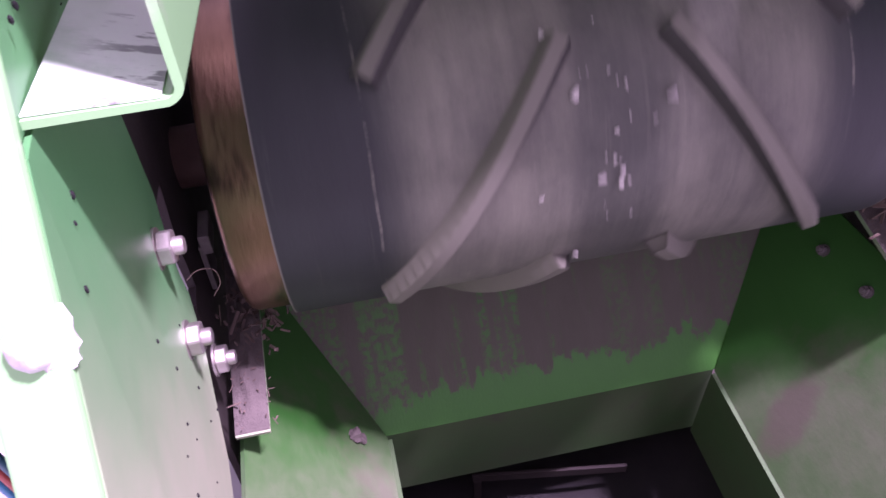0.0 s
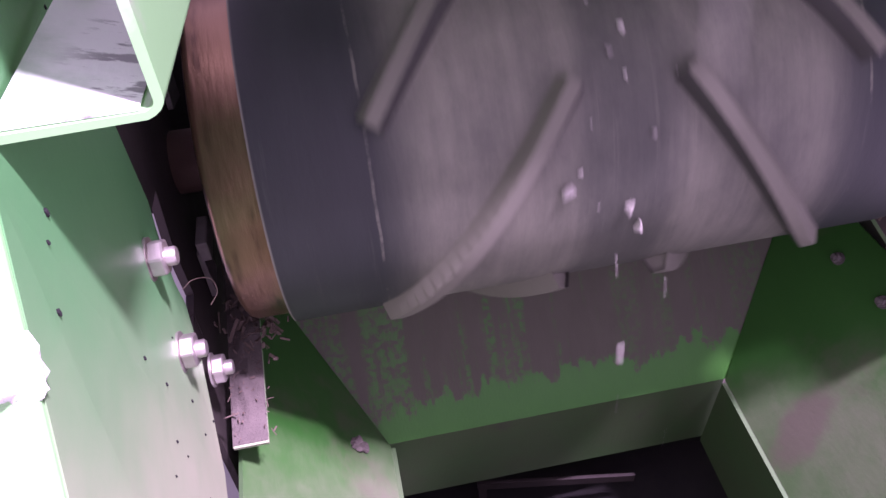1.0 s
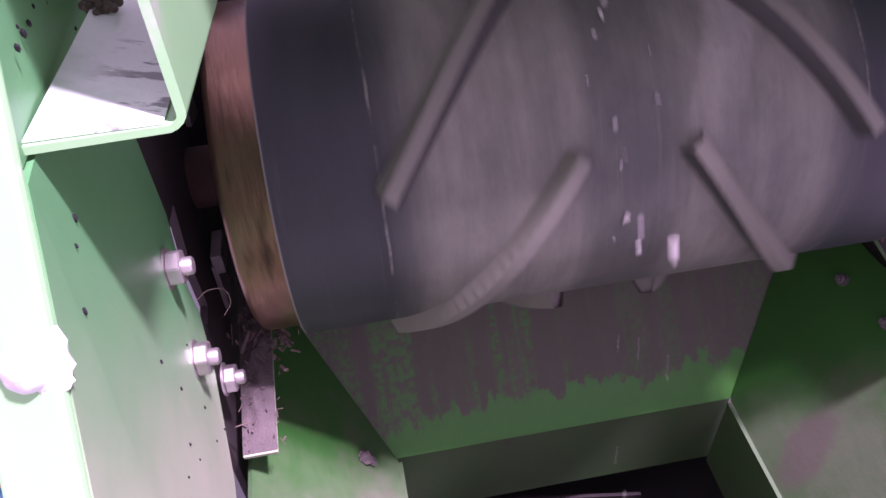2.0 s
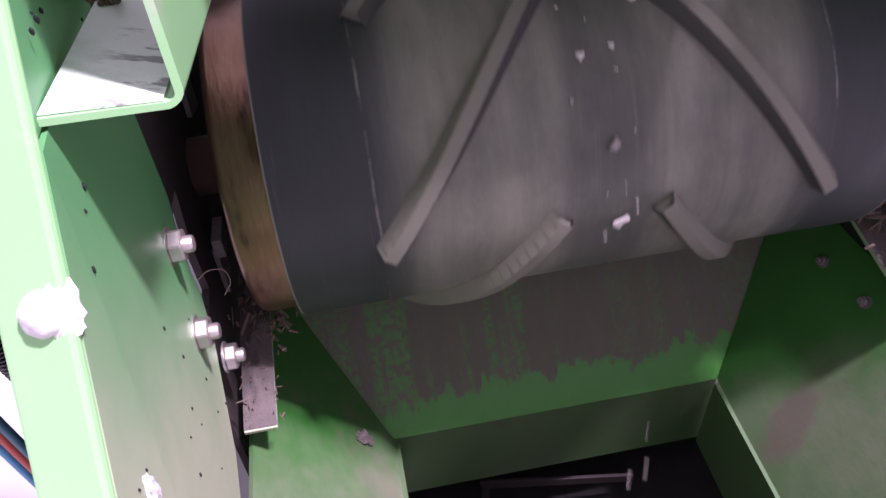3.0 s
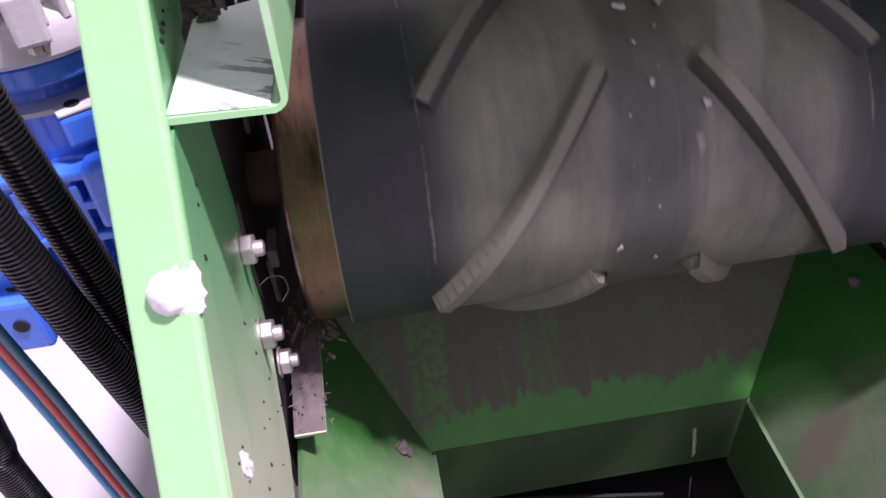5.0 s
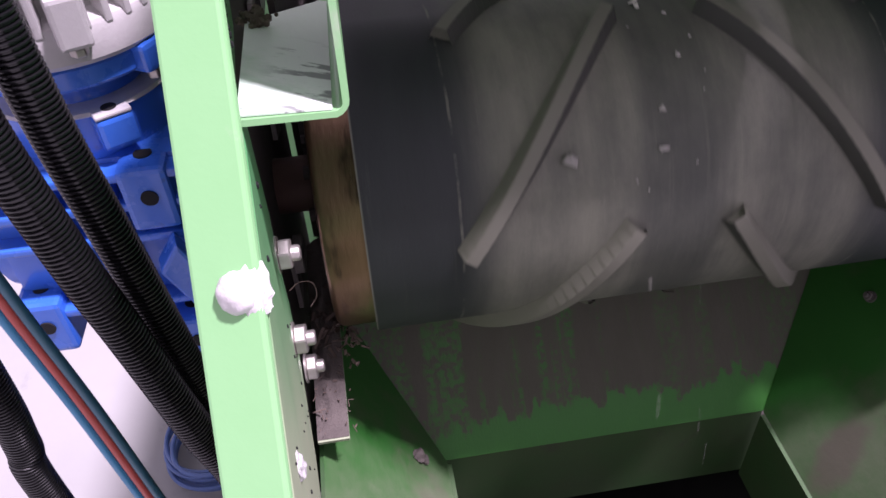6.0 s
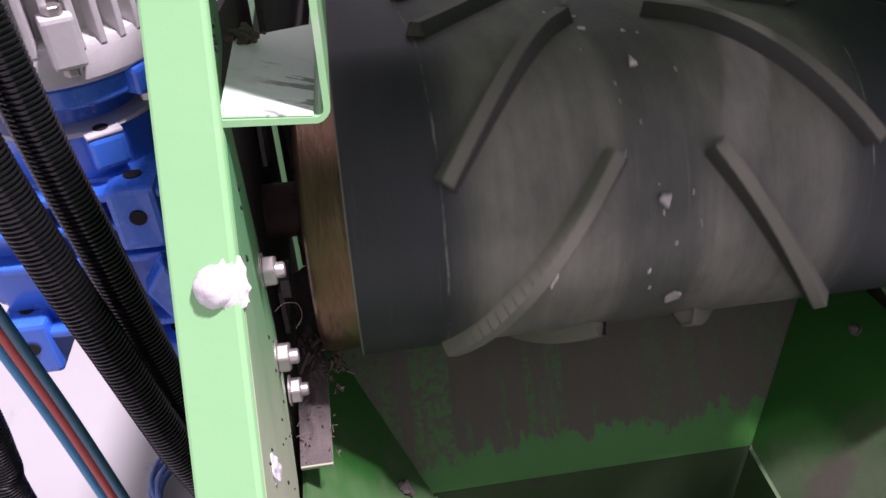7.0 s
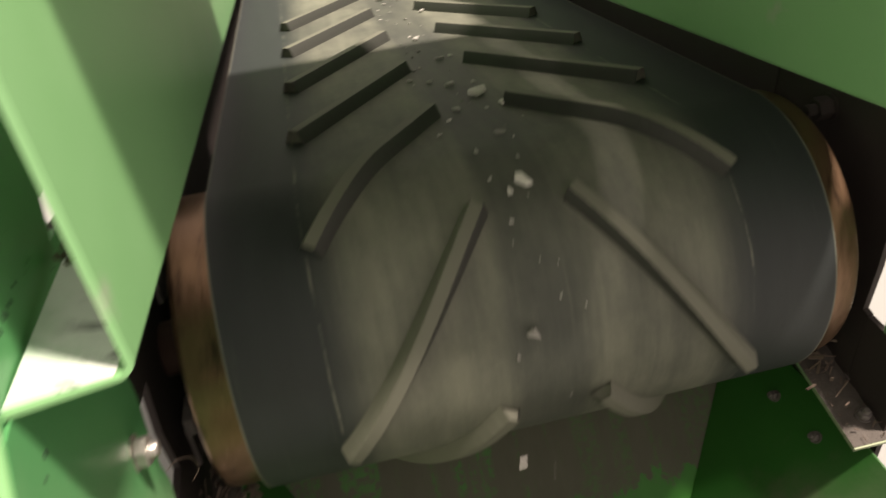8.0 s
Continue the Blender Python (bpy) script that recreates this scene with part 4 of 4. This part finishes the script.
    wire = [(-0.384, -0.105, 1.113), (-0.374, -0.099, 1.117), (-0.362, -0.091, 1.107), (-0.360, -0.091, 1.089), (-0.368, -0.097, 1.079)]
    tagged(part("wire_curl", hose(wire, 0.0004, 30, 6), TWIG, None, smooth=True), "thin reddish wire curl caught in the slot", "wire")
    rng = random.Random(31)
    b = bmesh.new()
    for _ in range(40):
        q = bmesh.new()
        bmesh.ops.create_icosphere(q, subdivisions=1, radius=0.0015 + 0.0025 * rng.random())
        bmesh.ops.translate(q, vec=Vector((-0.355 + 0.006 * rng.gauss(0, 1), -0.150 + 0.007 * rng.gauss(0, 1), 1.415 + 0.004 * rng.random())), verts=q.verts)
        join(b, q)
    tagged(part("grit_clump", b, TWIG, None), "small clump of dark grit on the skirt flange", "debris", kind="stuff")
    # specks on the side plate
    rng = random.Random(12)
    for _ in range(30):
        z = 0.98 + 0.43 * rng.random()
        y0 = bar_y(z)
        y = y0 + 0.03 + (-0.13 - y0 - 0.03) * rng.random()
        x = skin_x("plate", y, z)
        if x is None:
            continue
        b = bmesh.new()
        bmesh.ops.create_icosphere(b, subdivisions=1, radius=0.0009 + 0.0012 * rng.random() ** 2)
        for v in b.verts:
            v.co *= 1 + 0.5 * noise.noise(v.co * 900)
        ob = part("dirt_speck", b, BLACKHOLE, None)
        ob.matrix_basis = Matrix.Translation((x + 0.0004, y, z)) @ Matrix.Diagonal((0.8, 0.8, 1.5, 1))
        tagged(ob, "small dark speck of dirt stuck to the plate", "dirt", "plate specks")
    for _ in range(26):
        u, z = rng.random(), 1.435 + 0.095 * rng.random()
        y = bar_y(z) + 0.03 + (-0.15 - bar_y(z) - 0.03) * u
        b = bmesh.new()
        bmesh.ops.create_icosphere(b, subdivisions=1, radius=0.0007 + 0.0013 * rng.random() ** 2)
        ob = part("dirt_speck", b, BLACKHOLE, None)
        ob.matrix_basis = Matrix.Translation((-0.3525 - 0.0200 * u, y, z)) @ Matrix.Diagonal((0.9, 0.8, 1.6, 1))
        tagged(ob, "black speck of grease stuck to the gusset plate", "dirt", "gusset specks")


# ------------------------------------------------------------------ loose flakes on the belt
def build_flakes():
    """Flakes that ride on the belt's middle, leave the drum and fall. Each: object, x, offset along the belt."""
    rng = random.Random(21)
    meshes = []
    for k in range(9):
        b = bmesh.new()
        corners = sorted(6.283 * rng.random() for _ in range(7))
        sx, sy, sz = 0.6 + 0.4 * rng.random(), 0.4 + 0.4 * rng.random(), 0.10 + 0.12 * rng.random()
        rim = []
        for a in corners:
            r = 0.75 + 0.4 * rng.random()
            tilt = 0.25 * (rng.random() - 0.3)
            rim.append([b.verts.new((sx * r * q * math.cos(a), sy * r * q * math.sin(a), h * sz + tilt)) for q, h in ((0.92, -1), (1.0, 0.2), (0.8, 1))])
        for p, q in zip(rim, rim[1:] + rim[:1]):
            b.faces.new((p[0], q[0], q[1], p[1]))
            b.faces.new((p[1], q[1], q[2], p[2]))
        crown = b.verts.new((0.1, 0, 1.5 * sz))
        base = b.verts.new((0, 0, -sz))
        for p, q in zip(rim, rim[1:] + rim[:1]):
            b.faces.new((p[2], q[2], crown))
            b.faces.new((q[0], p[0], base))
        me = bpy.data.meshes.new("flake")
        bmesh.ops.recalc_face_normals(b, faces=b.faces)
        b.to_mesh(me)
        b.free()
        me.materials.append(FLAKE)
        meshes.append(me)
    out = []
    def flake(x, start, size, leave):
        ob = new("plastic_flake", rng.choice(meshes))
        ob.scale = (size, size, size)
        tagged(ob, "large pale plastic flake riding on the belt" if size > 0.0076 else "small pale plastic flake riding on the belt", "flake", "flakes on the belt")
        out.append(("flake", ob, x, start, 0.30 * size, 6.28 * rng.random(), leave))
    for k in range(280):
        size = 0.0077 + 0.006 * rng.random() if rng.random() < 0.13 else 0.0020 + 0.0055 * rng.random() ** 2
        flake(0.022 + 0.030 * rng.gauss(0, 1), 0.45 - 5.5 * (k + rng.random()) / 280, size, 0.18 + 0.20 * rng.random())
    # the large ones that stand out: across, along the belt at a time, size
    for x, along, t, size in ((0.045, -0.175, 8.0, 0.017), (0.020, -0.235, 8.0, 0.012), (-0.004, -0.265, 8.0, 0.010), (0.070, -0.118, 8.0, 0.011), (0.098, -0.122, 8.0, 0.013), (0.030, 0.085, 8.0, 0.012),
                              (-0.040, -0.335, 8.0, 0.010), (-0.095, 0.215, 6.0, 0.016), (-0.100, 0.120, 6.5, 0.018), (0.020, 0.050, 6.5, 0.012), (0.040, 0.060, 1.0, 0.012), (0.060, 0.270, 3.4, 0.013)):
        flake(x, along - gone(t), size, 0.40)
    return out


# ------------------------------------------------------------------ what moves
def motions(moving, flakes):
    steps = [i / 15 for i in range(121)]
    coarse = sorted({t for t, _ in TRAVEL})
    for kind, ob, x, s in moving:
        if kind == "drum":
            walk(ob, [(t, Matrix.Translation((0, YC, ZC)) @ Matrix.Rotation(gone(t) / (R - 0.005), 4, "X")) for t in [i / 10 for i in range(81)]])
            continue
        times = [t for t in coarse] + [t for t in steps if -0.12 < s + gone(t) < math.pi * R + 0.12]
        walk(ob, [(t, belt_pose(x, s + gone(t))) for t in sorted(set(times))])
    for _, ob, x, s, lift, spin, leave in flakes:
        rows, start = [], None
        fine = sorted(set(coarse + [t for t in [i / 30 for i in range(241)] if -0.05 < s + gone(t) < leave + 0.9]))
        for t in fine:
            p = s + gone(t)
            if start is None and p > leave:
                y, z, a = on_belt(leave, lift + 0.004)
                v = 0.5
                start = (t, y, z, a, -v * math.cos(a - ALPHA), -v * math.sin(a - ALPHA))
            if start is None:
                m = belt_pose(x, p, lift, spin)
            else:
                t0, y, z, a, vy, vz = start
                d = t - t0
                fall = z + vz * d - 4.9 * d * d
                rest = 0.342
                if fall < rest:
                    d = (vz + math.sqrt(vz * vz + 4 * 4.9 * (z - rest))) / 9.8
                    fall = rest
                yy = max(y + (vy - 0.35) * d, -0.55)
                m = Matrix.Translation((x, yy, fall)) @ Matrix.Rotation(a - ALPHA + min(d, 0.6) * 5, 4, "X") @ Matrix.Rotation(spin, 4, "Z")
            rows.append((t, m))
        walk(ob, rows)


build_floor()
MOVING = build_conveyor()
for SIDE in (-1, 1):
    side_frame_ob = side_frame(SIDE)
    build_skirt(SIDE)
    build_ledge(SIDE)
build_chute()
build_lower_belt()
build_supports()
build_gearmotor()
build_hoses()
build_small()
FLAKES = build_flakes()
motions(MOVING, FLAKES)
